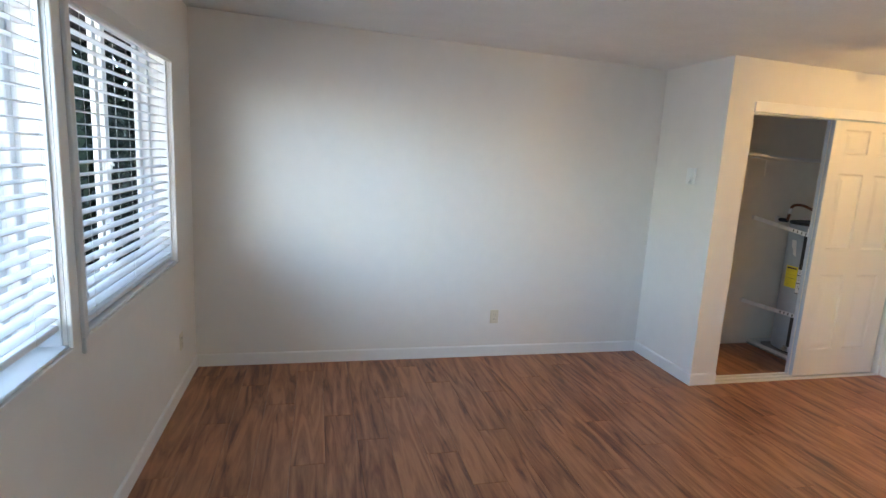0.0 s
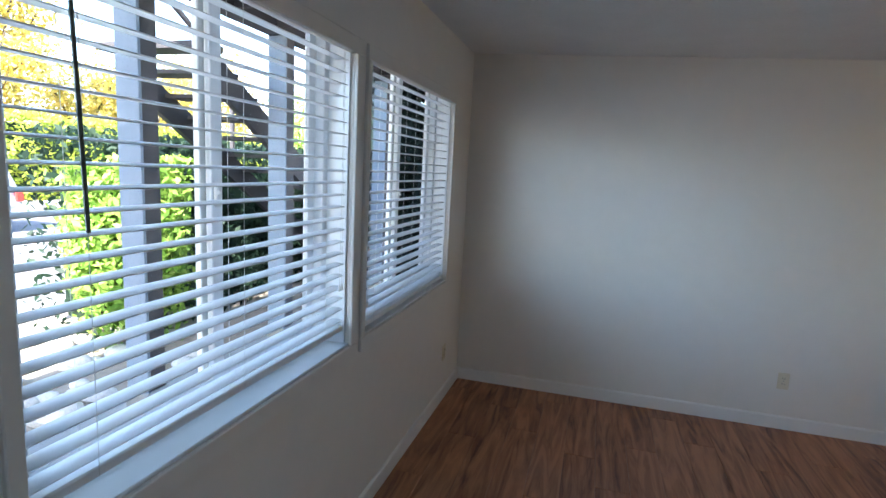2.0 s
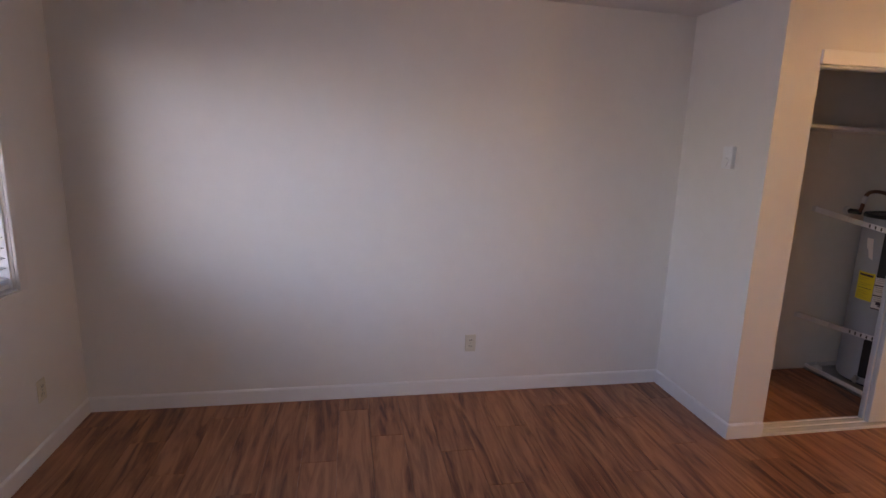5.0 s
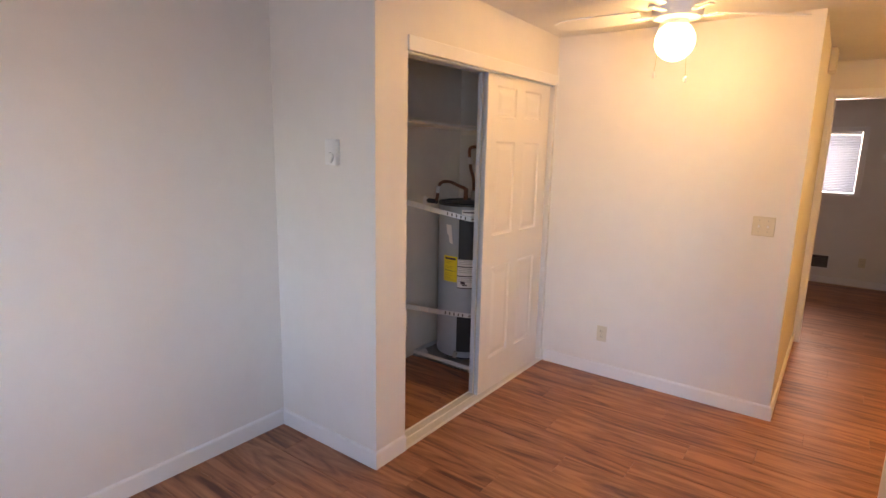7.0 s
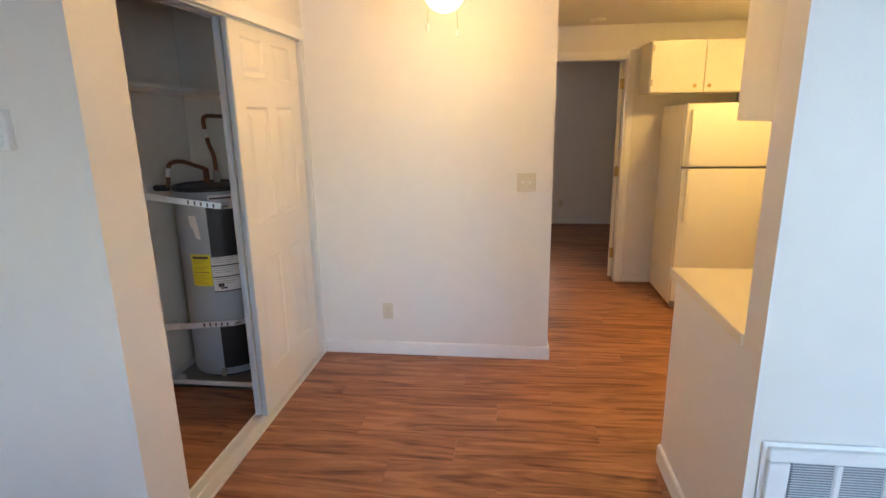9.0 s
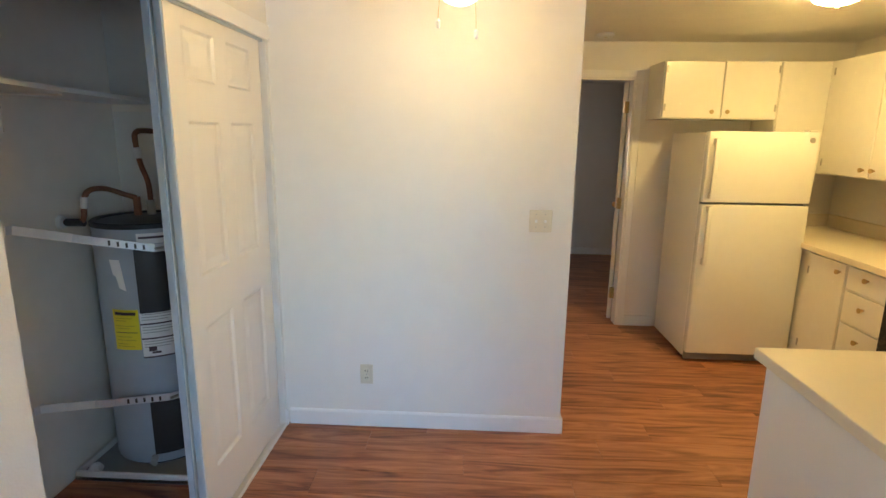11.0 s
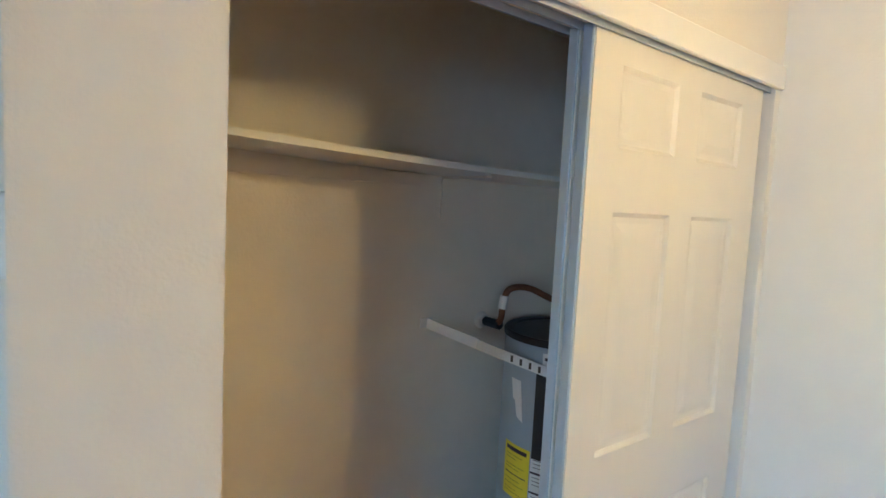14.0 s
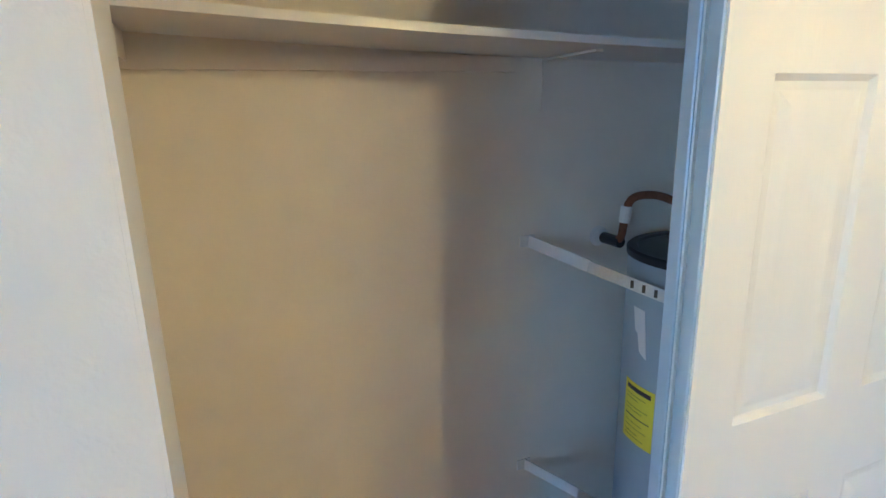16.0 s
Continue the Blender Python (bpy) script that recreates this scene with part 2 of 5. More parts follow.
def mesh_of(name, bm, mat, soft=False):
    me = bpy.data.meshes.new(name)
    bm.to_mesh(me)
    bm.free()
    me.materials.append(mat)
    if soft:
        for f in me.polygons:
            f.use_smooth = True
        me.set_sharp_from_angle(angle=radians(35))
    return me


def thing(name, at, label, category, group="", kind=""):
    ob = new(name)
    ob.empty_display_size = 0.1
    ob.matrix_basis = Matrix.Translation(at)
    return tagged(ob, label, category, group, kind)


def part(name, bm, mat, parent, label="", soft=False):
    ob = new(name, mesh_of(name, bm, mat, soft))
    ob.parent = parent
    if parent.type == "EMPTY":
        ob.matrix_parent_inverse = parent.matrix_basis.inverted()
    return tagged(ob, label)


def piece(name, me, parent, m):
    """A repeat of a shared mesh under a thing or a part, at the world pose m."""
    ob = new(name, me)
    ob.parent = parent
    if parent.type == "EMPTY":
        ob.matrix_parent_inverse = parent.matrix_basis.inverted()
    ob.matrix_basis = m
    return ob


def solid(name, bm, mat, label, category, kind="", soft=False, group=""):
    return tagged(new(name, mesh_of(name, bm, mat, soft)), label, category, group, kind)


def structure(name, bm, mat, label, category):
    return solid(name, bm, mat, label, category, "structure")


# ---- plan ----
CEILING = 2.357        # over dining and kitchen; it rises towards the windows
LIVING_X = 3.610         # jut wall and heater wall
CLOSET_Y = -0.735        # closet front
CLOSET_BACK = 0.088
OPEN_L, OPEN_R, OPEN_TOP = 3.826, 5.420, 2.046
DINING_X = 5.455         # wall with the switch
DINING_Y = -2.258        # its free corner
HALL_X = 7.24            # wall with the bedroom door
DOOR_Y0, DOOR_Y1, DOOR_TOP = -3.03, -2.295, 2.062
KITCHEN_Y = -4.67
HEATER_WALL_Y = -2.705
BED_X = 10.10
BACK_Y = -6.20
W1 = (-3.308, -1.984)
W4 = (-5.35, -3.95)
W2 = (-1.845, -0.508)
WIN_Z = (0.884, 2.215)
CASING_TOP = 2.066       # the head casing hangs below the top of the opening


def pierced(axis, w0, w1, u0, u1, holes, z0, z1):
    """One closed slab between w0 and w1 with openings (u0, u1, z0, z1) cut through it."""
    us = sorted({u0, u1, *(h[0] for h in holes), *(h[1] for h in holes)})
    zs = sorted({z0, z1, *(z for h in holes for z in h[2:] if z0 < z < z1)})
    full = {(i, k) for i in range(len(us) - 1) for k in range(len(zs) - 1)
            if not any(h[0] < (us[i] + us[i + 1]) / 2 < h[1] and h[2] < (zs[k] + zs[k + 1]) / 2 < h[3] for h in holes)}
    bm, made = bmesh.new(), {}

    def v(side, i, k):
        if (side, i, k) not in made:
            w = (w0, w1)[side]
            made[side, i, k] = bm.verts.new((w, us[i], zs[k]) if axis == "x" else (us[i], w, zs[k]))
        return made[side, i, k]

    for i, k in full:
        for side in (0, 1):
            bm.faces.new((v(side, i, k), v(side, i + 1, k), v(side, i + 1, k + 1), v(side, i, k + 1)))
        for di, dk, p, q in ((-1, 0, (i, k), (i, k + 1)), (1, 0, (i + 1, k), (i + 1, k + 1)), (0, -1, (i, k), (i + 1, k)), (0, 1, (i, k + 1), (i + 1, k + 1))):
            if (i + di, k + dk) not in full:
                bm.faces.new((v(0, *p), v(0, *q), v(1, *q), v(1, *p)))
    bmesh.ops.recalc_face_normals(bm, faces=bm.faces[:])
    return bm


def wall_x(name, x0, x1, y0, y1, holes, label, mat=WALL):
    """A wall whose faces look along x, with openings (y0, y1, z0, z1)."""
    return structure(name, pierced("x", x0, x1, y0, y1, holes, -0.05, 2.53), mat, label, "wall")


def wall_y(name, y0, y1, x0, x1, holes, label, mat=WALL):
    return structure(name, pierced("y", y0, y1, x0, x1, holes, -0.05, 2.53), mat, label, "wall")


wall_x("wall_window", -0.18, 0.0, BACK_Y - 0.12, 0.12, [(*W4, *WIN_Z), (*W1, *WIN_Z), (*W2, *WIN_Z)], "off-white painted wall with window openings")
wall_y("wall_far", 0.0, 0.12, 0.0, LIVING_X + 0.02, [], "off-white painted wall of the living room")
wall_x("wall_jut", LIVING_X, LIVING_X + 0.12, CLOSET_Y, 0.20, [], "short off-white wall beside the closet")
wall_y("wall_closet_front", CLOSET_Y, CLOSET_Y + 0.10, LIVING_X + 0.12, DINING_X, [(OPEN_L, OPEN_R, -1, OPEN_TOP)], "off-white wall round the closet opening")
wall_y("wall_closet_back", CLOSET_BACK, 0.20, LIVING_X + 0.12, DINING_X, [], "painted back wall inside the closet", CLOSET)
wall_x("wall_dining", DINING_X, DINING_X + 0.12, DINING_Y, 0.20, [], "off-white dining wall with switch and outlet")
wall_y("wall_hall", DINING_Y, DINING_Y + 0.12, DINING_X + 0.12, HALL_X, [], "off-white side wall of the hall")
wall_x("wall_bedroom_door", HALL_X, HALL_X + 0.12, KITCHEN_Y - 0.12, DINING_Y + 0.12, [(DOOR_Y0, DOOR_Y1, -1, DOOR_TOP)], "off-white wall with the bedroom doorway")
wall_y("wall_kitchen", KITCHEN_Y - 0.12, KITCHEN_Y, LIVING_X + 0.12, HALL_X, [], "painted kitchen wall behind the counter")
wall_x("wall_heater", LIVING_X, LIVING_X + 0.12, BACK_Y, HEATER_WALL_Y, [], "off-white wall end with the heater grille")
wall_y("wall_back", BACK_Y - 0.12, BACK_Y, 0.0, LIVING_X + 0.12, [], "plain off-white wall")
wall_x("wall_bedroom_far", BED_X, BED_X + 0.12, -5.20, -0.60, [(-2.57, -1.70, 1.15, 1.89)], "painted bedroom wall with a small window")
wall_y("wall_bedroom_side", -0.60, -0.48, HALL_X + 0.12, BED_X + 0.12, [], "plain bedroom wall")
wall_y("wall_bedroom_side_2", -5.32, -5.20, HALL_X + 0.12, BED_X + 0.12, [], "plain bedroom wall")
wall_x("wall_bedroom_near", HALL_X, HALL_X + 0.12, DINING_Y + 0.12, -0.48, [], "plain bedroom wall")
wall_x("wall_bedroom_near_2", HALL_X, HALL_X + 0.12, -5.32, KITCHEN_Y - 0.12, [], "plain bedroom wall")
def ceiling_z(x):
    return 2.487 - 0.025 * x if x < 3.61 else 2.397 - 0.018 * (x - 3.61)


bm = bmesh.new()
rows = [[bm.verts.new((x, y, z)) for y, z in ((BACK_Y - 0.12, ceiling_z(x)), (0.20, ceiling_z(x)), (0.20, 2.65), (BACK_Y - 0.12, 2.65))] for x in (-0.18, 3.61, BED_X + 0.12)]
for p, q in zip(rows, rows[1:]):
    for i in range(4):
        bm.faces.new((p[i], p[(i + 1) % 4], q[(i + 1) % 4], q[i]))
bm.faces.new(rows[0])
bm.faces.new(rows[-1][::-1])
bmesh.ops.recalc_face_normals(bm, faces=bm.faces[:])
structure("ceiling", bm, CEIL, "white ceiling with a fine sprayed texture", "ceiling")
floor = structure("floor", boxed(-0.10, BACK_Y - 0.1, -0.16, BED_X + 0.06, 0.16, -0.012), SLAB, "reddish-brown wood-look vinyl plank floor", "floor")


# baseboards, with an eased top edge
def baseboard(name, x0, y0, x1, y1, side):
    """Board along a wall from one floor point to another; side is the room's direction."""
    bm = bmesh.new()
    a, b, s = Vector((x0, y0, 0)), Vector((x1, y1, 0)), Vector((*side, 0)) * 0.013
    prof = [(0, 0.001), (1, 0.001), (1, 0.082), (0.55, 0.090), (0, 0.092)]
    rows = [[bm.verts.new(p + s * u + Vector((0, 0, z))) for u, z in prof] for p in (a, b)]
    for i in range(len(prof)):
        j = (i + 1) % len(prof)
        bm.faces.new((rows[0][i], rows[0][j], rows[1][j], rows[1][i]))
    bm.faces.new(rows[0])
    bm.faces.new(rows[1][::-1])
    bmesh.ops.recalc_face_normals(bm, faces=bm.faces[:])
    return structure(name, bm, TRIM, "white painted baseboard along the wall", "baseboard")


baseboard("baseboard_window", 0, BACK_Y, 0, -0.013, (1, 0))
baseboard("baseboard_far", 0, 0, LIVING_X, 0, (0, -1))
baseboard("baseboard_jut", LIVING_X, CLOSET_Y - 0.013, LIVING_X, -0.013, (-1, 0))
baseboard("baseboard_closet", LIVING_X, CLOSET_Y, OPEN_L, CLOSET_Y, (0, -1))
baseboard("baseboard_closet_end", OPEN_R + 0.002, CLOSET_Y, DINING_X - 0.013, CLOSET_Y, (0, -1))
baseboard("baseboard_dining", DINING_X, DINING_Y - 0.013, DINING_X, CLOSET_Y - 0.02, (-1, 0))
baseboard("baseboard_hall", DINING_X, DINING_Y, HALL_X, DINING_Y, (0, -1))
baseboard("baseboard_doorside", HALL_X, -3.33, HALL_X, DOOR_Y0 - 0.058, (-1, 0))
baseboard("baseboard_heater", LIVING_X, BACK_Y, LIVING_X, HEATER_WALL_Y, (-1, 0))
baseboard("baseboard_cabinet_end", LIVING_X - 0.013, HEATER_WALL_Y, 4.412, HEATER_WALL_Y, (0, 1))
baseboard("baseboard_bedroom", BED_X, -5.2, BED_X, -0.6, (-1, 0))
baseboard("baseboard_bedroom_side", HALL_X + 0.12, -5.2, BED_X, -5.2, (0, 1))

# ---- windows ----


def window(name, y0, y1, latch):
    """Sliding vinyl window set deep in the wall, with sill, stool and flat casing."""
    z0, z1 = WIN_Z
    w = thing(name, (0, (y0 + y1) / 2, z0), "white vinyl sliding window in a painted casing", "window", kind="structure")
    c, t = 0.062, 0.016
    cz0, cz1 = CASING_TOP, CASING_TOP + c
    for nm, b in (("casing_top", (0, y0 - 0.036, cz0, t, y1 + c, cz1)), ("casing_bottom", (0, y0 - 0.036, z0 - c, t, y1 + c, z0)),
                  ("casing_side", (0, y0 - 0.036, z0, t, y0, cz0)), ("casing_side", (0, y1, z0, t, y1 + c, cz0))):
        part(nm, boxed(*b, bevel=0.003), CASING, w)
    part("head_board", boxed(-0.014, y0, cz0, 0.0, y1, z1), WALL, w)
    part("window_sill", boxed(-0.10, y0 + 0.002, z0, 0.004, y1 - 0.002, z0 + 0.012, bevel=0.003), VINYL, w, "white painted sill board")
    for nm, b in (("jamb", (-0.105, y0, z0 + 0.012, -0.015, y0 + 0.01, z1)), ("jamb", (-0.105, y1 - 0.01, z0 + 0.012, -0.015, y1, z1)), ("head", (-0.105, y0 + 0.01, z1 - 0.01, -0.015, y1 - 0.01, z1))):
        part(nm, boxed(*b), VINYL, w)
    f, x0, x1 = 0.045, -0.175, -0.105
    for nm, b in (("frame_rail", (x0, y0, z0, x1, y1, z0 + f)), ("frame_rail", (x0, y0, z1 - f, x1, y1, z1)), ("frame_stile", (x0, y0, z0 + f, x1, y0 + f, z1 - f)), ("frame_stile", (x0, y1 - f, z0 + f, x1, y1, z1 - f))):
        part(nm, boxed(*b, bevel=0.004), VINYL, w)
    mid = (y0 + y1) / 2
    for k, (a, b, xx) in enumerate(((y0 + f, mid + 0.03, -0.135), (mid - 0.03, y1 - f, -0.165))):
        s = 0.048
        sash = part("sash", boxed(xx, a, z0 + f, xx + 0.022, a + s, z1 - f, bevel=0.003), VINYL, w)
        part("sash_stile", boxed(xx, b - s, z0 + f, xx + 0.022, b, z1 - f, bevel=0.003), VINYL, sash)
        part("sash_rail", boxed(xx, a + s, z0 + f, xx + 0.022, b - s, z0 + f + s, bevel=0.003), VINYL, sash)
        part("sash_rail", boxed(xx, a + s, z1 - f - s, xx + 0.022, b - s, z1 - f, bevel=0.003), VINYL, sash)
        pane = part("pane", boxed(xx + 0.009, a + s, z0 + f + s, xx + 0.013, b - s, z1 - f - s), GLASS, w, "clear glass pane")
        pane.visible_shadow = False
    bm = boxed(-0.113, mid - 0.012, latch, -0.100, mid + 0.012, latch + 0.07, bevel=0.003)
    rod(bm, (-0.100, mid, latch + 0.05), (-0.085, mid - 0.025, latch + 0.04), 0.006)
    part("latch", bm, WHITEPL, w, "small white sash latch")
    return w


window("window_1", *W1, 1.50)
window("window_2", *W2, 1.45)
window("window_4", *W4, 1.45)


def slat_mesh(length, width=0.050):
    bm = bmesh.new()
    n = 6
    top, low = [], []
    for s in (-1, 1):
        top.append([bm.verts.new((width * (i / n - 0.5), s * length / 2, 0.0014 + 0.0035 * (1 - (2 * i / n - 1) ** 2))) for i in range(n + 1)])
        low.append([bm.verts.new((width * (i / n - 0.5), s * length / 2, -0.0014 + 0.0035 * (1 - (2 * i / n - 1) ** 2))) for i in range(n + 1)])
    for i in range(n):
        bm.faces.new((top[0][i], top[0][i + 1], top[1][i + 1], top[1][i]))
        bm.faces.new((low[0][i + 1], low[0][i], low[1][i], low[1][i + 1]))
    for k in (0, n):
        bm.faces.new((top[0][k], top[1][k], low[1][k], low[0][k]))
    for s in (0, 1):
        bm.faces.new(top[s] + low[s][::-1])
    bmesh.ops.recalc_face_normals(bm, faces=bm.faces[:])
    return bm


def blind(y0, y1, top, bottom, step, x, tilt, wand, label):
    length, mid = y1 - y0, (y0 + y1) / 2
    b = thing("venetian_blind", (x, mid, top), label, "window blind", "blinds in the living room")
    part("headrail", boxed(x - 0.028, y0, top - 0.026, x + 0.028, y1, top, bevel=0.002), SLAT, b)
    me = mesh_of("slat", slat_mesh(length - 0.004), SLAT, True)
    z = bottom + 0.045
    count = 0
    while z < top - 0.034:
        wobble = 0.4 * math.sin(count * 2.3)
        piece("slat", me, b, pose(x, mid, z, 0.12 * math.sin(count * 1.7), tilt + wobble, 0))
        z += step
        count += 1
    part("bottom_rail", boxed(x - 0.026, y0, bottom, x + 0.026, y1, bottom + 0.024, bevel=0.004), SLAT, b)
    for f in (0.12, 0.5, 0.88):
        bm = bmesh.new()
        for dx in (-0.027, 0.027):
            rod(bm, (x + dx, y0 + f * length, bottom), (x + dx, y0 + f * length, top - 0.04), 0.0008, seg=5)
        part("ladder_cord", bm, CORD, b)
    if wand:
        wd = part("wand", rod(bmesh.new(), (x + 0.034, y0 + wand, top - 0.06), (x + 0.045, y0 + wand + 0.012, top - 0.72), 0.0045, seg=6), WAND, b, "smoky grey tilt wand")
        part("wand_hook", rod(bmesh.new(), (x + 0.022, y0 + wand, top - 0.035), (x + 0.035, y0 + wand, top - 0.065), 0.003, seg=6), WHITEPL, wd)
    bm = bmesh.new()
    yy = y1 - 0.05 if wand else y0 + 0.05
    for k in (0, 1):
        tube(bm, smooth_line([(x + 0.031, yy + 0.01 * k, top - 0.04), (x + 0.033, yy + 0.012 * k, (top + bottom) / 2), (x + 0.034, yy + 0.02 * k - 0.006, bottom + (0.12 if not wand else 0.2))], 3), 0.0012, 5)
        lathe(bm, [(0.002, 0), (0.006, 0.004), (0.005, 0.02), (0.002, 0.028)], (x + 0.034, yy + 0.02 * k - 0.006, bottom + (0.10 if not wand else 0.18)), 8)
    part("lift_cord", bm, CORD, b, "lift cords with small tassels")
    return b


blind(W1[0] + 0.012, W1[1] - 0.012, 2.200, 0.950, 0.0475, -0.045, 3.5, 0.13, "white slatted blind lowered with open slats")
blind(W2[0] + 0.012, W2[1] - 0.012, 2.200, 0.902, 0.0475, -0.045, 3.5, 0, "white slatted blind lowered to the sill")
blind(W4[0] + 0.012, W4[1] - 0.012, 2.200, 0.902, 0.0475, -0.045, 3.5, 0, "white slatted blind lowered to the sill")

# ---- closet ----


def sliding_door(name, x0, x1, y0, y1, label):
    z0, z1 = 0.022, 2.040
    d = thing(name, ((x0 + x1) / 2, (y0 + y1) / 2, z0), label, "sliding door", "closet bypass doors")
    deep = 0.009
    part("leaf", boxed(x0, y0 + deep + 0.001, z0, x1, y1, z1, bevel=0.002), DOORP, d)
    part("edge_strip", boxed(x0 - 0.006, y0 + 0.003, z0, x0 + 0.0005, y1 - 0.003, z1, bevel=0.002), DOOREDGE, d, "pale blue-grey edge of the sliding door")
    cols = ((x0 + 0.104, x0 + 0.104 + 0.238), (x0 + 0.450, x0 + 0.450 + 0.232))
    rows = ((0.240, 0.855), (1.058, 1.640), (1.787, 1.968))
    # stiles and rails stand proud of the panels
    for a, b in ((x0, cols[0][0]), (cols[0][1], cols[1][0]), (cols[1][1], x1)):
        part("stile", boxed(a, y0, z0, b, y0 + deep + 0.002, z1), DOORP, d)
    for a, b in cols:
        at = z0
        for lo, hi in rows:
            part("rail", boxed(a, y0, at, b, y0 + deep + 0.002, lo), DOORP, d)
            at = hi
        part("rail", boxed(a, y0, at, b, y0 + deep + 0.002, z1), DOORP, d)
        for lo, hi in rows:
            bm = bmesh.new()
            loops = []
            for inset, depth in ((-0.0005, -0.0006), (0.010, deep - 0.001), (0.024, deep - 0.001), (0.050, 0.0025), (0.056, 0.002)):
                loops.append([bm.verts.new(p) for p in ((a + inset, y0 + depth, lo + inset), (b - inset, y0 + depth, lo + inset), (b - inset, y0 + depth, hi - inset), (a + inset, y0 + depth, hi - inset))])
            for p, q in zip(loops, loops[1:]):
                for i in range(4):
                    bm.faces.new((p[i], p[(i + 1) % 4], q[(i + 1) % 4], q[i]))
            bm.faces.new(loops[-1])
            part("panel", bm, DOORP, d)
    return d


sliding_door("closet_door", 4.580, 5.385, CLOSET_Y + 0.020, CLOSET_Y + 0.053, "cream six-panel sliding closet door, pushed aside")
sliding_door("closet_door", 4.584, 5.360, CLOSET_Y + 0.064, CLOSET_Y + 0.096, "cream sliding closet door behind the front one")
structure("trim_closet_fascia", boxed(OPEN_L - 0.0, CLOSET_Y - 0.012, OPEN_TOP - 0.008, DINING_X - 0.002, CLOSET_Y + 0.004, OPEN_TOP + 0.062, bevel=0.003), TRIM, "white fascia board over the closet doors", "trim")
tr = thing("closet_top_track", (4.6, CLOSET_Y + 0.055, OPEN_TOP - 0.03), "double metal track for the sliding doors", "door track")
for yy in (CLOSET_Y + 0.012, CLOSET_Y + 0.053, CLOSET_Y + 0.096):
    part("track_flange", boxed(OPEN_L + 0.002, yy, OPEN_TOP - 0.018, OPEN_R - 0.002, yy + 0.003, OPEN_TOP - 0.001), DOOREDGE, tr)
ft = thing("closet_floor_track", (4.6, CLOSET_Y + 0.05, 0.0), "white painted sliding-door floor track", "door track")
part("track_base", boxed(OPEN_L, CLOSET_Y - 0.01, 0.0, OPEN_R, CLOSET_Y + 0.115, 0.007, bevel=0.002), ALU, ft)
for yy in (CLOSET_Y - 0.006, CLOSET_Y + 0.052, CLOSET_Y + 0.104):
    part("rib", boxed(OPEN_L, yy, 0.007, OPEN_R, yy + 0.008, 0.016, bevel=0.0015), ALU, ft)
bm = boxed(OPEN_L - 0.002, CLOSET_Y + 0.001, 0.0, OPEN_L + 0.006, CLOSET_Y + 0.099, OPEN_TOP)
structure("trim_closet_jamb", bm, WALL, "painted jamb of the closet opening", "trim")

# shelf, bowed slightly in the middle, on a cleat and a bracket
SH_Z, SH_Y = 1.762, -0.215
bm = bmesh.new()
n = 16
x0, x1 = LIVING_X + 0.122, DINING_X - 0.002
rows = []
for i in range(n + 1):
    x = x0 + (x1 - x0) * i / n
    sag = 0.018 - 0.036 * (x - x0) / 1.35 - 0.010 * math.sin(math.pi * i / n)
    rows.append([bm.verts.new((x, yy, SH_Z + sag + zz)) for yy, zz in ((SH_Y, 0.0), (SH_Y, 0.018), (CLOSET_BACK, 0.018), (CLOSET_BACK, 0.0))])
for a, b in zip(rows, rows[1:]):
    for i in range(4):
        bm.faces.new((a[i], a[(i + 1) % 4], b[(i + 1) % 4], b[i]))
bm.faces.new(rows[0])
bm.faces.new(rows[-1][::-1])
bmesh.ops.recalc_face_normals(bm, faces=bm.faces[:])
sh = thing("closet_shelf", (4.6, -0.06, SH_Z), "white painted board shelf across the closet", "shelf")
part("shelf_board", bm, TRIM, sh, soft=True)
part("cleat", boxed(x0, CLOSET_BACK - 0.018, SH_Z - 0.060, 4.70, CLOSET_BACK, SH_Z - 0.022), CLOSET, sh)
part("end_cleat", boxed(x0, SH_Y + 0.03, SH_Z - 0.045, x0 + 0.018, CLOSET_BACK - 0.018, SH_Z + 0.016), CLOSET, sh)
part("end_cleat", boxed(x1 - 0.018, SH_Y + 0.03, SH_Z - 0.065, x1, CLOSET_BACK - 0.018, SH_Z - 0.024), CLOSET, sh)
br = part("bracket", boxed(4.79, CLOSET_BACK - 0.006, SH_Z - 0.17, 4.81, CLOSET_BACK, SH_Z - 0.022), CLOSET, sh, "thin shelf bracket")
part("bracket_arm", boxed(4.79, SH_Y + 0.06, SH_Z - 0.028, 4.81, CLOSET_BACK - 0.006, SH_Z - 0.022), CLOSET, br)

# water heater
HX, HY, HR = 5.200, -0.200, 0.235
HTOP = 1.205


def arc_plate(a0, a1, z0, z1, r0, r1, n=10):
    """A plate curved round the tank between two angles in degrees."""
    bm = bmesh.new()
    rows = []
    for i in range(n + 1):
        a = radians(a0 + (a1 - a0) * i / n)
        c, s = math.cos(a), math.sin(a)
        rows.append([bm.verts.new((HX + r * c, HY + r * s, z)) for r, z in ((r0, z0), (r1, z0), (r1, z1), (r0, z1))])
    for a, b in zip(rows, rows[1:]):
        for i in range(4):
            bm.faces.new((a[i], a[(i + 1) % 4], b[(i + 1) % 4], b[i]))
    bm.faces.new(rows[0][::-1])
    bm.faces.new(rows[-1])
    bmesh.ops.recalc_face_normals(bm, faces=bm.faces[:])
    return bm


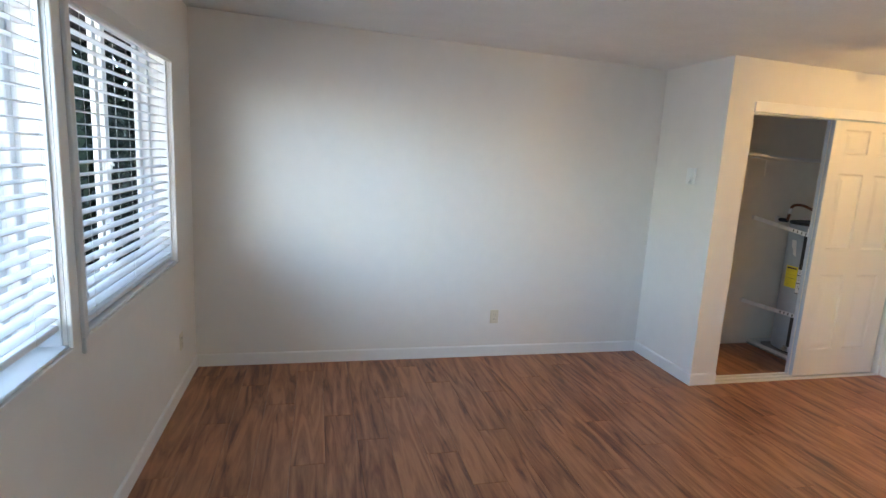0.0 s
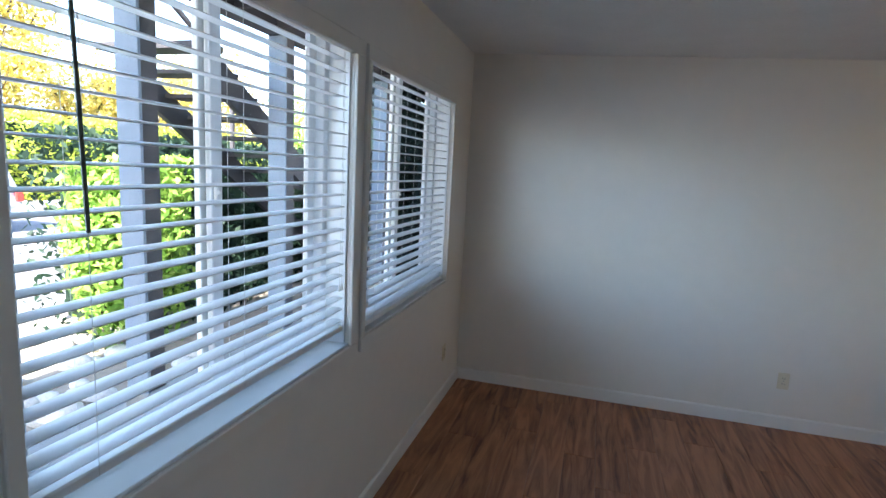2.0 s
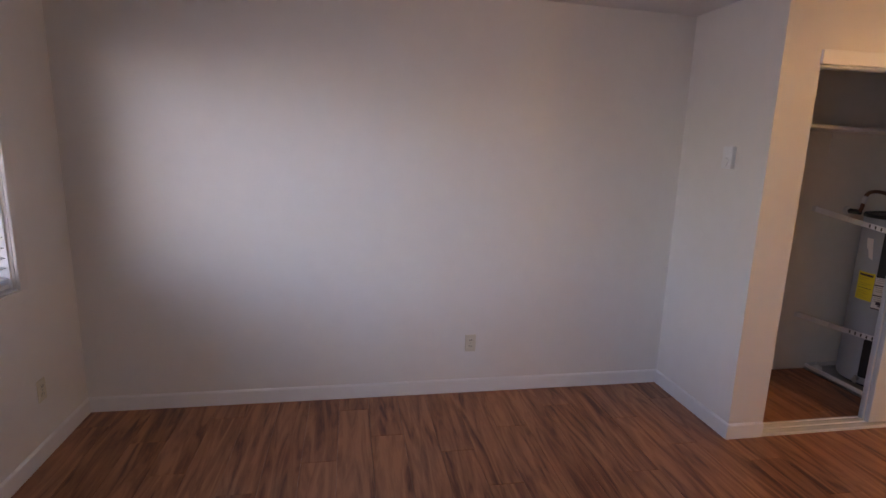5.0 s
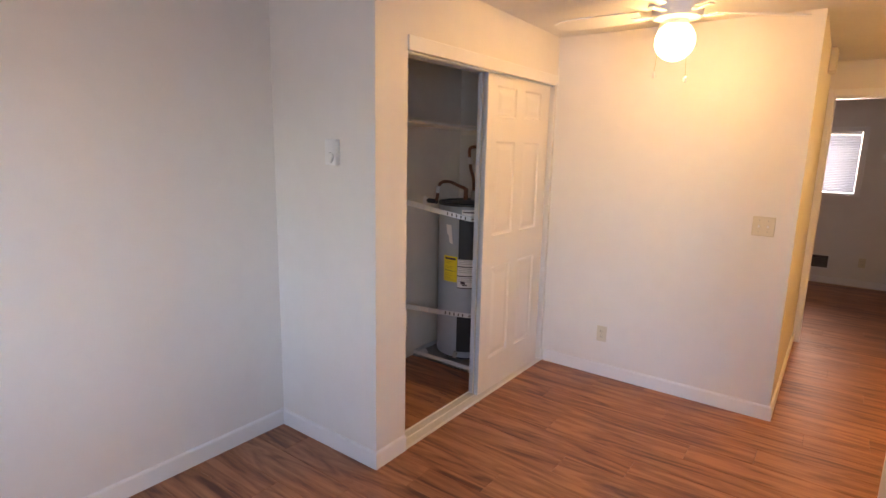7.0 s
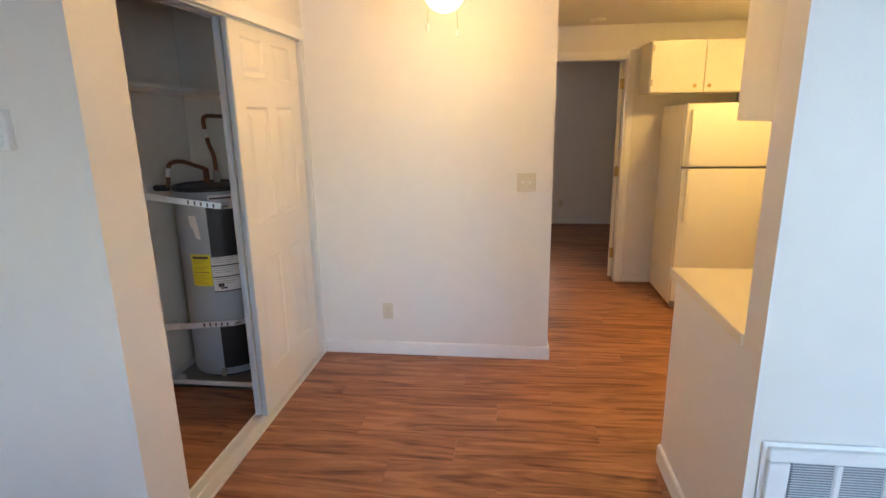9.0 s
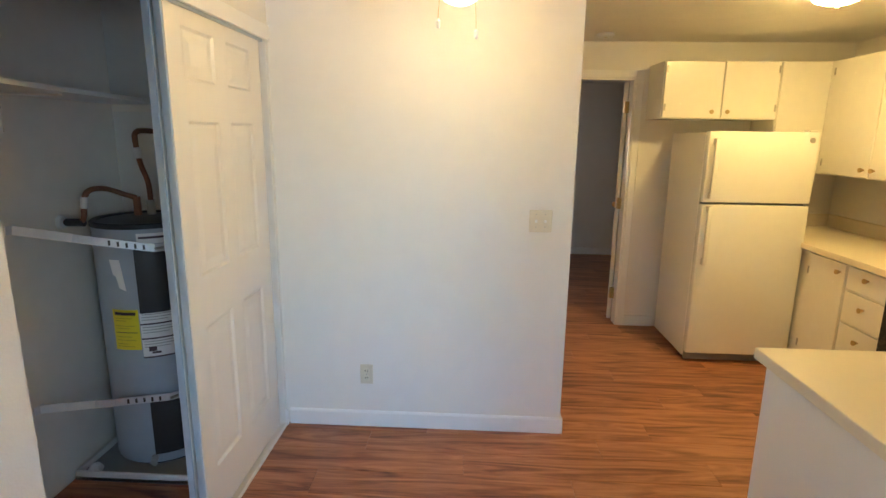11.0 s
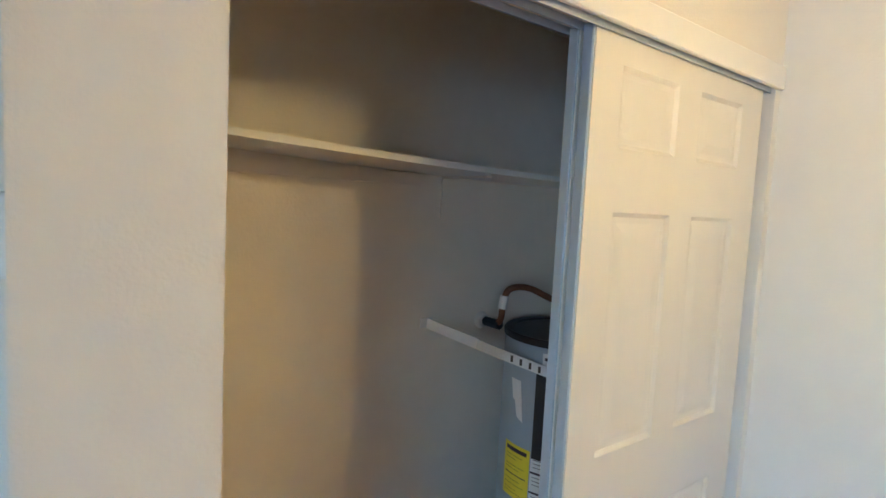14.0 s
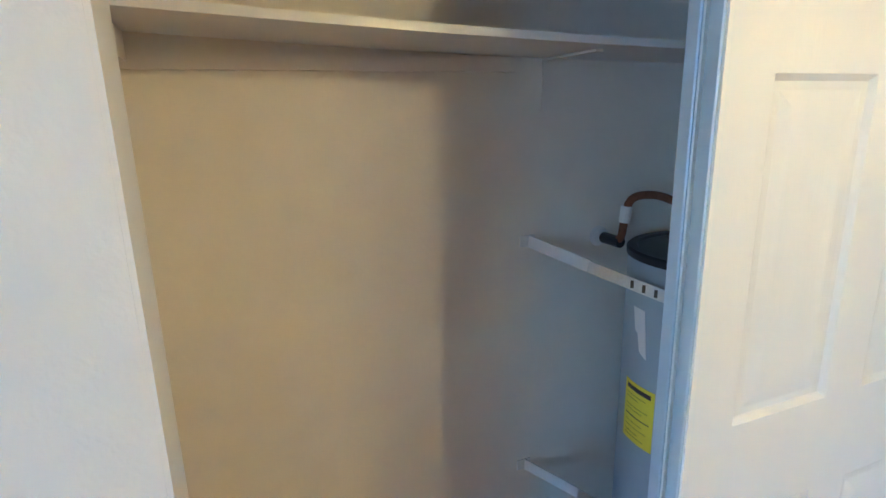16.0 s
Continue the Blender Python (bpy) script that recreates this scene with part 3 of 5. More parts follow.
wh = thing("water_heater", (HX, HY, 0.0), "grey electric water heater strapped to the closet wall", "water heater")
tank = part("tank", lathe(bmesh.new(), [(HR - 0.02, 0.035), (HR - 0.004, 0.042), (HR, 0.055), (HR, HTOP - 0.028), (HR - 0.003, HTOP - 0.022)], (HX, HY, 0), 48), TANK, wh, "grey enamelled tank", True)
part("lid", lathe(bmesh.new(), [(HR + 0.004, HTOP - 0.024), (HR + 0.005, HTOP - 0.006), (HR - 0.002, HTOP), (HR - 0.024, HTOP - 0.001), (HR - 0.030, HTOP - 0.008), (0.05, HTOP - 0.004)], (HX, HY, 0), 48), BLACKPL, wh, "black lid of the tank", True)
part("foot_ring", lathe(bmesh.new(), [(HR - 0.03, 0.02), (HR - 0.03, 0.036)], (HX, HY, 0), 32), BLACKPL, wh)
for lo, hi in ((0.800, 1.095), (0.095, 0.360)):
    cover = part("element_cover", arc_plate(-164, -120, lo, hi, HR - 0.002, HR + 0.016), BLACKPL, wh, "black plastic element cover", True)
    part("cover_lip", arc_plate(-162, -122, hi - 0.012, hi + 0.002, HR + 0.016, HR + 0.019), BLACKPL, cover)
lab = part("energy_label", arc_plate(163, 193, 0.622, 0.814, HR, HR + 0.001), YELLOW, wh, "yellow energy label")
for z, a1 in ((0.772, 186), (0.760, 179), (0.736, 188), (0.724, 183), (0.684, 184), (0.668, 188), (0.650, 180), (0.638, 186)):
    part("print_line", arc_plate(166, a1, z, z + 0.0022, HR + 0.001, HR + 0.0014), OLIVE, lab)
for z in (0.788, 0.794, 0.704):
    part("print_bar", arc_plate(166, 190, z, z + (0.008 if z > 0.78 else 0.003), HR + 0.001, HR + 0.0016), INK, lab)
for z0, z1 in ((0.747, 0.800), (0.677, 0.739), (0.587, 0.670)):
    wl = part("warning_label", arc_plate(194, 238, z0, z1, HR, HR + 0.001), LABEL, wh, "white warning label")
    part("print_bar", arc_plate(194, 238, z0 - 0.007, z0, HR, HR + 0.0012), INK, wl)
    for k in range(3):
        part("print_bar", arc_plate(196, 232 - 5 * k, z1 - 0.012 - 0.013 * k, z1 - 0.009 - 0.013 * k, HR + 0.001, HR + 0.0015), GREY, wl)
    if z0 < 0.63:
        part("print_mark", arc_plate(200, 208, 0.612, 0.634, HR + 0.001, HR + 0.0017), INK, wl)
        part("print_mark", arc_plate(203, 212, 0.600, 0.610, HR + 0.001, HR + 0.0017), INK, wl)
part("maker_plate", arc_plate(199, 232, 1.115, 1.162, HR, HR + 0.001), LABEL, wh, "pale sticker with a printed stripe")
part("print_bar", arc_plate(201, 230, 1.138, 1.148, HR + 0.001, HR + 0.0016), INK, wh)
bm = rod(bmesh.new(), (HX - HR * 0.99, HY - 0.06, 0.075), (HX - HR - 0.035, HY - 0.075, 0.072), 0.016)
rod(bm, (HX - HR - 0.02, HY - 0.07, 0.05), (HX - HR - 0.02, HY - 0.07, 0.098), 0.011)
part("drain_valve", bm, NICKEL, wh, "worn metal drain valve")
bm = arc_plate(167, 179, 0.90, 1.045, HR, HR + 0.0016, 5)
for v in bm.verts:
    if v.co.z < 0.95:
        v.co.y -= 0.018
        v.co.z += 0.4 * abs(v.co.y - HY + 0.02)
part("caulk_smear", bm, LABEL, wh, "white sealant smear on the tank")

# pipes
fl = thing("supply_pipe", (5.04, 0.07, 1.21), "brown copper supply pipe bent onto the heater", "pipe")
part("pipe", tube(bmesh.new(), smooth_line([(5.020, 0.078, 1.200), (5.015, 0.010, 1.202), (5.015, -0.022, 1.222), (5.020, -0.030, 1.300), (5.038, -0.045, 1.342), (5.10, -0.075, 1.345), (5.155, -0.125, 1.315), (5.185, -0.165, 1.295)], 5), 0.0125), COPPER, fl, soft=True)
part("insulation_sleeve", rod(bmesh.new(), (5.019, -0.026, 1.265), (5.021, -0.032, 1.315), 0.0165), LABEL, fl, "white tape round the pipe")
part("wall_flange", rod(bmesh.new(), (5.016, CLOSET_BACK, 1.200), (5.016, 0.072, 1.200), 0.034, 0.026, seg=16), LABEL, fl, "white sealant collar on the wall")
part("elbow", rod(bmesh.new(), (5.016, 0.060, 1.200), (5.015, -0.020, 1.201), 0.018), BLACKPL, fl, "blackened pipe elbow")
part("union", rod(bmesh.new(), (5.185, -0.165, HTOP + 0.008), (5.185, -0.165, 1.30), 0.017), COPPER, fl)
hp = thing("hot_water_pipe", (5.235, -0.20, HTOP), "brown copper pipe rising from the heater to the wall", "pipe")
part("pipe", tube(bmesh.new(), smooth_line([(5.240, -0.20, HTOP + 0.01), (5.232, -0.20, 1.36), (5.205, -0.19, 1.45), (5.190, -0.185, 1.55), (5.195, -0.185, 1.592), (5.235, -0.19, 1.606), (5.34, -0.20, 1.602), (DINING_X, -0.20, 1.602)], 5), 0.0125), COPPER, hp, soft=True)
part("insulation_sleeve", rod(bmesh.new(), (5.199, -0.188, 1.480), (5.193, -0.186, 1.530), 0.0165), LABEL, hp, "white tape round the pipe")
part("valve_body", rod(bmesh.new(), (5.238, -0.20, HTOP + 0.006), (5.236, -0.20, HTOP + 0.075), 0.019), NICKEL, hp)
part("wall_flange", rod(bmesh.new(), (DINING_X - 0.012, -0.20, 1.602), (DINING_X, -0.20, 1.602), 0.03), BLACKPL, hp)
cn = thing("power_conduit", (5.33, -0.25, HTOP), "dark flexible conduit feeding the heater", "conduit")
part("conduit", tube(bmesh.new(), smooth_line([(5.32, -0.26, HTOP + 0.004), (5.318, -0.265, 1.38), (5.335, -0.27, 1.52), (5.40, -0.27, 1.66), (DINING_X, -0.27, 1.74)], 5), 0.011), BLACKPL, cn, soft=True)

# earthquake straps


def strap(z_wall, z_tank, name_label):
    s = thing("heater_strap", (4.76, CLOSET_BACK, z_wall), name_label, "strap", "heater straps")
    tx, ty = HX + (HR + 0.022) * math.cos(radians(215)), HY + (HR + 0.022) * math.sin(radians(215))
    a = Vector((4.755, CLOSET_BACK - 0.002, z_wall))
    b = Vector((tx, ty, z_tank))
    bm = bmesh.new()
    d = (b - a).normalized()
    side = d.cross(Vector((0, 0, 1))).normalized() * 0.0018
    up = Vector((0, 0, 0.0175))
    pts = [a, a + (b - a) * 0.5 + Vector((0, 0, -0.004)), b]
    for k in range(1, 7):
        an = radians(215 + 14 * k)
        pts.append(Vector((HX + (HR + 0.022) * math.cos(an), HY + (HR + 0.022) * math.sin(an), z_tank)))
    rows = [[bm.verts.new(p + q) for q in (-side - up, side - up, side + up, -side + up)] for p in pts]
    for p, q in zip(rows, rows[1:]):
        for i in range(4):
            bm.faces.new((p[i], p[(i + 1) % 4], q[(i + 1) % 4], q[i]))
    bm.faces.new(rows[0][::-1])
    bm.faces.new(rows[-1])
    bmesh.ops.recalc_face_normals(bm, faces=bm.faces[:])
    part("band", bm, STEEL, s, "perforated galvanised band")
    me = mesh_of("slot", boxed(-0.0045, -0.0026, -0.011, 0.0045, 0.0026, 0.011), SLOT)
    turn = math.degrees(math.atan2(d.y, d.x))
    for k in range(5):
        p = a + (b - a) * (0.66 + 0.065 * k)
        piece("slot", me, s, pose(p.x, p.y, p.z - 0.003, 0, 0, turn))
    q = a + (b - a) * 0.20 + Vector((0, 0, -0.002))
    bm = boxed(-0.20 * (b - a).length, -0.0032, -0.0182, 0.20 * (b - a).length, 0.0032, 0.0182)
    bmesh.ops.transform(bm, matrix=Matrix.Translation(q) @ d.to_track_quat("X", "Z").to_matrix().to_4x4(), verts=bm.verts[:])
    part("painted_length", bm, LABEL, s, "end of the band painted with the wall")
    part("wall_tab", boxed(4.725, CLOSET_BACK - 0.004, z_wall - 0.0175, 4.775, CLOSET_BACK, z_wall + 0.0175), LABEL, s, "painted end of the strap")
    bm = rod(bmesh.new(), b + Vector((-0.012, -0.012, 0.0)), b + Vector((0.02, -0.03, 0)), 0.006, seg=8)
    part("tension_bolt", bm, NICKEL, s)


strap(1.212, 1.098, "galvanised strap round the top of the heater")
strap(0.430, 0.382, "galvanised strap round the foot of the heater")

# drain pan
pn = thing("drain_pan", (5.17, -0.19, 0.0), "white scuffed drain pan under the heater", "drain pan")
PX0, PX1, PY0, PY1 = 4.875, 5.465, -0.475, 0.075
# base of the white pan coloured grey for the shade under the tank
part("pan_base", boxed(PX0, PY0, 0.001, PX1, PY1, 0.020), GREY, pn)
for b in ((PX0, PY0, 0.0, PX0 + 0.012, PY1, 0.048), (PX1 - 0.012, PY0, 0.0, PX1, PY1, 0.048), (PX0 + 0.012, PY0, 0.0, PX1 - 0.012, PY0 + 0.012, 0.048), (PX0 + 0.012, PY1 - 0.012, 0.0, PX1 - 0.012, PY1, 0.048)):
    part("rim", boxed(*b, bevel=0.003), LABEL, pn)
part("rag", lathe(bmesh.new(), [(0.03, 0.02), (0.034, 0.03), (0.022, 0.05), (0.008, 0.056)], (4.925, 0.01, 0), 9), LABEL, pn, "crumpled white rag in the pan")

# ---- wall plates ----


def outlet(at, facing, group):
    """Duplex outlet: facing is the yaw of its front, 0 looks along -y."""
    o = thing("wall_outlet", at, "ivory duplex outlet on the wall", "outlet", group)
    m = pose(*at, 0, 0, facing)

    def put(name, bm, mat, parent, label=""):
        bmesh.ops.transform(bm, matrix=m, verts=bm.verts[:])
        return part(name, bm, mat, parent, label)

    put("plate", boxed(-0.035, -0.006, -0.057, 0.035, 0, 0.057, bevel=0.003), IVORY, o)
    for z in (-0.020, 0.020):
        s = put("socket", boxed(-0.015, -0.009, z - 0.014, 0.015, -0.005, z + 0.014, bevel=0.004), IVORY, o)
        bm = boxed(-0.008, -0.0096, z - 0.004, -0.005, -0.0085, z + 0.006)
        box(bm, 0.005, -0.0096, z - 0.004, 0.008, -0.0085, z + 0.006)
        put("slots", bm, SLOT, s)
    put("screw", rod(bmesh.new(), (0, -0.0075, 0), (0, -0.005, 0), 0.003, seg=8), NICKEL, o)
    return o


outlet((2.272, 0.0, 0.338), 0, "outlets")
outlet((0.0, -0.431, 0.350), 90, "outlets")
outlet((DINING_X, -1.192, 0.311), -90, "outlets")
outlet((BED_X, -2.76, 0.305), -90, "outlets")

sw = thing("light_switch", (DINING_X, -2.098, 1.180), "ivory two-toggle light switch plate", "switch")
part("plate", boxed(DINING_X - 0.006, -2.156, 1.123, DINING_X, -2.040, 1.237, bevel=0.003), IVORY, sw)
for y in (-2.121, -2.075):
    t = part("toggle_slot", boxed(DINING_X - 0.0072, y - 0.006, 1.171, DINING_X - 0.005, y + 0.006, 1.195), IVORY, sw)
    part("toggle", boxed(DINING_X - 0.019, y - 0.0055, 1.174, DINING_X - 0.006, y + 0.0055, 1.188, bevel=0.002), WHITEPL, t)
    for z in (1.150, 1.216):
        part("screw", rod(bmesh.new(), (DINING_X - 0.0075, y, z), (DINING_X - 0.005, y, z), 0.003, seg=8), NICKEL, sw)

th = thing("thermostat", (LIVING_X, -0.466, 1.553), "small white thermostat with a round dial", "thermostat")
part("housing", boxed(LIVING_X - 0.028, -0.504, 1.502, LIVING_X, -0.428, 1.624, bevel=0.006, seg=2), WHITEPL, th)
dl = part("dial", rod(bmesh.new(), (LIVING_X - 0.040, -0.466, 1.537), (LIVING_X - 0.027, -0.466, 1.537), 0.024, 0.027, seg=24), WHITEPL, th)
part("pointer", boxed(LIVING_X - 0.0415, -0.498, 1.537, LIVING_X - 0.0395, -0.464, 1.558), WHITEPL, dl)

# ---- wall heater grille ----
HG = (-3.41, -2.752, 0.10, 0.632)
gr = thing("wall_heater", (LIVING_X, -3.08, 0.10), "white framed wall heater with fine horizontal louvres", "heater")
xg = LIVING_X - 0.030
part("back_box", boxed(LIVING_X - 0.012, HG[0] + 0.02, HG[2] + 0.02, LIVING_X, HG[1] - 0.02, HG[3] - 0.02), GREY, gr)
for b in ((xg, HG[0], HG[3] - 0.040, LIVING_X, HG[1], HG[3]), (xg, HG[0], HG[2], LIVING_X, HG[1], HG[2] + 0.040), (xg, HG[0], HG[2] + 0.04, LIVING_X, HG[0] + 0.060, HG[3] - 0.04), (xg, HG[1] - 0.060, HG[2] + 0.04, LIVING_X, HG[1], HG[3] - 0.04)):
    part("frame", boxed(*b, bevel=0.009, seg=3), WHITEPL, gr)
part("outer_lip", boxed(LIVING_X - 0.009, HG[0] - 0.014, HG[2] - 0.014, LIVING_X, HG[1] + 0.014, HG[3] + 0.014, bevel=0.006, seg=2), WHITEPL, gr)
bays = 4
bw = (HG[1] - HG[0] - 0.120) / bays
me = mesh_of("louvre", boxed(-0.005, -bw / 2 + 0.008, -0.0016, 0.005, bw / 2 - 0.008, 0.0016), GRILLE)
for k in range(bays):
    yc = HG[0] + 0.060 + bw * (k + 0.5)
    if k:
        part("mullion", boxed(xg + 0.004, yc - bw / 2 - 0.009, HG[2] + 0.04, LIVING_X - 0.012, yc - bw / 2 + 0.009, HG[3] - 0.04, bevel=0.003), WHITEPL, gr)
    z = HG[2] + 0.046
    while z < HG[3] - 0.042:
        piece("louvre", me, gr, pose(LIVING_X - 0.019, yc, z, 0, 35, 0))
        z += 0.0085

# ---- ceiling fan ----
FX, FY = 4.715, -1.69
FAN_TOP = 2.377
fan = thing("ceiling_fan", (FX, FY, FAN_TOP), "white ceiling fan with a lit round glass globe", "ceiling fan")
part("canopy", lathe(bmesh.new(), [(0.05, FAN_TOP - 0.075), (0.075, FAN_TOP - 0.06), (0.085, FAN_TOP - 0.02), (0.085, FAN_TOP)], (FX, FY, 0), 28), WHITEPL, fan, soft=True)
part("motor", lathe(bmesh.new(), [(0.055, 2.225), (0.105, 2.235), (0.118, 2.26), (0.118, 2.315), (0.10, 2.335), (0.05, 2.350)], (FX, FY, 0), 32), WHITEPL, fan, soft=True)
part("light_fitter", lathe(bmesh.new(), [(0.052, 2.178), (0.058, 2.185), (0.058, 2.215), (0.05, 2.228)], (FX, FY, 0), 28), WHITEPL, fan, soft=True)
prof = [(0.012, -0.086)] + [(0.094 * math.sin(radians(a)), -0.094 * math.cos(radians(a)) + 0.008) for a in range(15, 150, 12)]
part("globe", lathe(bmesh.new(), prof, (FX, FY, 2.122), 32), GLOBE, fan, "bright white glass globe", True)
part("bulb", lathe(bmesh.new(), [(0.006, -0.038), (0.022, -0.030), (0.032, -0.008), (0.032, 0.008), (0.022, 0.030), (0.013, 0.056)], (FX, FY, 2.122), 20), BULB, fan, "lit lamp bulb", True)
for k in range(5):
    a = 18 + 72 * k
    m = pose(FX, FY, 2.262, 0, 0, a)
    bm = bmesh.new()
    n, pr = 12, []
    for i in range(n + 1):
        x = 0.17 + 0.46 * i / n
        w = 0.052 + 0.016 * math.sin(math.pi * min(1, i / n * 0.9)) if i < n - 1 else (0.052 if i == n - 1 else 0.03)
        pr.append([bm.verts.new((x, w, 0.0045)), bm.verts.new((x, -w, 0.0045)), bm.verts.new((x, -w, -0.0015)), bm.verts.new((x, w, -0.0015))])
    for p, q in zip(pr, pr[1:]):
        for i in range(4):
            bm.faces.new((p[i], p[(i + 1) % 4], q[(i + 1) % 4], q[i]))
    bm.faces.new(pr[0])
    bm.faces.new(pr[-1][::-1])
    bmesh.ops.recalc_face_normals(bm, faces=bm.faces[:])
    bmesh.ops.transform(bm, matrix=m @ pose(0, 0, 0, 11, 0, 0), verts=bm.verts[:])
    bl = part("blade", bm, WHITEPL, fan)
    bm = boxed(0.09, -0.016, -0.012, 0.22, 0.016, -0.004, bevel=0.002)
    bmesh.ops.transform(bm, matrix=m, verts=bm.verts[:])
    part("blade_iron", bm, WHITEPL, bl)
for dx, dy, z in ((-0.045, 0.073, 1.955), (0.031, -0.057, 1.935)):
    ch = part("pull_chain", rod(bmesh.new(), (FX + dx, FY + dy, z + 0.03), (FX + dx * 0.8, FY + dy * 0.8, 2.20), 0.0012, seg=5), BRASS, fan)
    part("chain_pull", lathe(bmesh.new(), [(0.003, 0.0), (0.0075, 0.004), (0.008, 0.022), (0.004, 0.032)], (FX + dx, FY + dy, z), 10), WHITEPL, ch, "white plastic chain pull")

# ---- hall and bedroom ----
SD_Z = ceiling_z(6.95)
sd = thing("smoke_detector", (6.95, -2.70, SD_Z), "white round smoke detector on the ceiling", "smoke detector")
part("housing", lathe(bmesh.new(), [(0.045, -0.024), (0.058, -0.020), (0.065, -0.008), (0.065, 0.0)], (6.95, -2.70, SD_Z), 28), WHITEPL, sd, soft=True)
part("test_button", rod(bmesh.new(), (6.95, -2.70, SD_Z - 0.027), (6.95, -2.70, SD_Z - 0.022), 0.012), IVORY, sd)

c = 0.057
for nm, b in (("trim_door_left", (HALL_X - 0.013, DOOR_Y1, 0.0, HALL_X, DINING_Y - 0.002, DOOR_TOP + c)), ("trim_door_right", (HALL_X - 0.013, DOOR_Y0 - c, 0.0, HALL_X, DOOR_Y0, DOOR_TOP + c)), ("trim_door_head", (HALL_X - 0.013, DOOR_Y0 + 0.0005, DOOR_TOP, HALL_X, DOOR_Y1 - 0.0005, DOOR_TOP + c))):
    structure(nm, boxed(*b, bevel=0.003), TRIM, "white painted door casing", "trim")
for nm, b in (("trim_jamb_left", (HALL_X, DOOR_Y1 - 0.016, 0.0, HALL_X + 0.12, DOOR_Y1, DOOR_TOP)), ("trim_jamb_right", (HALL_X, DOOR_Y0, 0.0, HALL_X + 0.12, DOOR_Y0 + 0.016, DOOR_TOP)), ("trim_jamb_head", (HALL_X, DOOR_Y0 + 0.016, DOOR_TOP - 0.016, HALL_X + 0.12, DOOR_Y1 - 0.016, DOOR_TOP))):
    structure(nm, boxed(*b), TRIM, "white painted door jamb", "trim")
dr = thing("bedroom_door", (HALL_X + 0.12, DOOR_Y0 + 0.03, 0.0), "white bedroom door standing open on its hinges", "door")
dy0 = DOOR_Y0 + 0.020
swing = Matrix.Translation((HALL_X + 0.125, dy0, 0)) @ pose(0, 0, 0, 0, 0, -19) @ Matrix.Translation((-HALL_X - 0.125, -dy0, 0))
bm = boxed(HALL_X + 0.125, dy0, 0.012, HALL_X + 0.125 + 0.70, dy0 + 0.035, DOOR_TOP - 0.02, bevel=0.002)
bmesh.ops.transform(bm, matrix=swing, verts=bm.verts[:])
part("leaf", bm, DOORP, dr)
for z in (0.26, 1.05, 1.84):
    part("hinge", boxed(HALL_X + 0.085, dy0 - 0.003, z - 0.045, HALL_X + 0.126, dy0 + 0.030, z + 0.045), BRASS, dr, "tarnished hinge")
bm = rod(bmesh.new(), (HALL_X + 0.765, dy0 + 0.034, 0.96), (HALL_X + 0.765, dy0 + 0.075, 0.96), 0.012)
bmesh.ops.create_uvsphere(bm, u_segments=16, v_segments=10, radius=0.027, matrix=Matrix.Translation((HALL_X + 0.765, dy0 + 0.085, 0.96)))
bmesh.ops.transform(bm, matrix=swing, verts=bm.verts[:])
part("knob", bm, BRASS, dr, soft=True)

bw_ = thing("window_3", (BED_X, -2.135, 1.15), "small bedroom window with a white frame", "window", kind="structure")
for b in ((BED_X - 0.012, -2.63, 1.89, BED_X, -1.64, 1.95), (BED_X - 0.02, -2.63, 1.11, BED_X, -1.64, 1.15), (BED_X - 0.012, -2.63, 1.15, BED_X, -2.57, 1.89), (BED_X - 0.012, -1.70, 1.15, BED_X, -1.64, 1.89)):
    part("casing", boxed(*b, bevel=0.003), TRIM, bw_)
pane = part("pane", boxed(BED_X + 0.07, -2.57, 1.15, BED_X + 0.074, -1.70, 1.89), GLASS, bw_)
pane.visible_shadow = False
bb = thing("venetian_blind", (BED_X + 0.03, -2.135, 1.88), "white slatted blind over the bedroom window", "window blind")
me = mesh_of("slat", slat_mesh(0.86, 0.025), SLAT, True)
for k in range(34):
    piece("slat", me, bb, pose(BED_X + 0.025, -2.135, 1.17 + 0.0205 * k, 0, 55, 0))
part("headrail", boxed(BED_X + 0.012, -2.565, 1.862, BED_X + 0.038, -1.705, 1.888), SLAT, bb)
bg = thing("wall_register", (BED_X, -2.345, 0.18), "dark wall register low on the bedroom wall", "vent")
part("frame", boxed(BED_X - 0.012, -2.44, 0.18, BED_X, -2.23, 0.37, bevel=0.003), WHITEPL, bg)
part("grille", boxed(BED_X - 0.015, -2.42, 0.20, BED_X - 0.011, -2.25, 0.35), SLOT, bg)
me = mesh_of("louvre", boxed(-0.004, -0.085, -0.001, 0.004, 0.085, 0.001), GREY)
for k in range(7):
    piece("louvre", me, bg, pose(BED_X - 0.017, -2.335, 0.215 + 0.02 * k, 0, 30, 0))
cb = thing("door_chime", (6.6, DINING_Y, 2.24), "small tan chime box on the hall wall", "chime")
part("cover", boxed(6.52, DINING_Y - 0.045, 2.17, 6.68, DINING_Y, 2.33, bevel=0.006), IVORY, cb)

# ---- kitchen ----


def knob(parent, at, way):
    p, w = Vector(at), Vector(way)
    bm = rod(bmesh.new(), p, p + w * 0.016, 0.006, seg=10)
    rod(bm, p + w * 0.014, p + w * 0.028, 0.012, 0.016, seg=14)
    return part("knob", bm, BRASS, parent, "round brass knob", True)


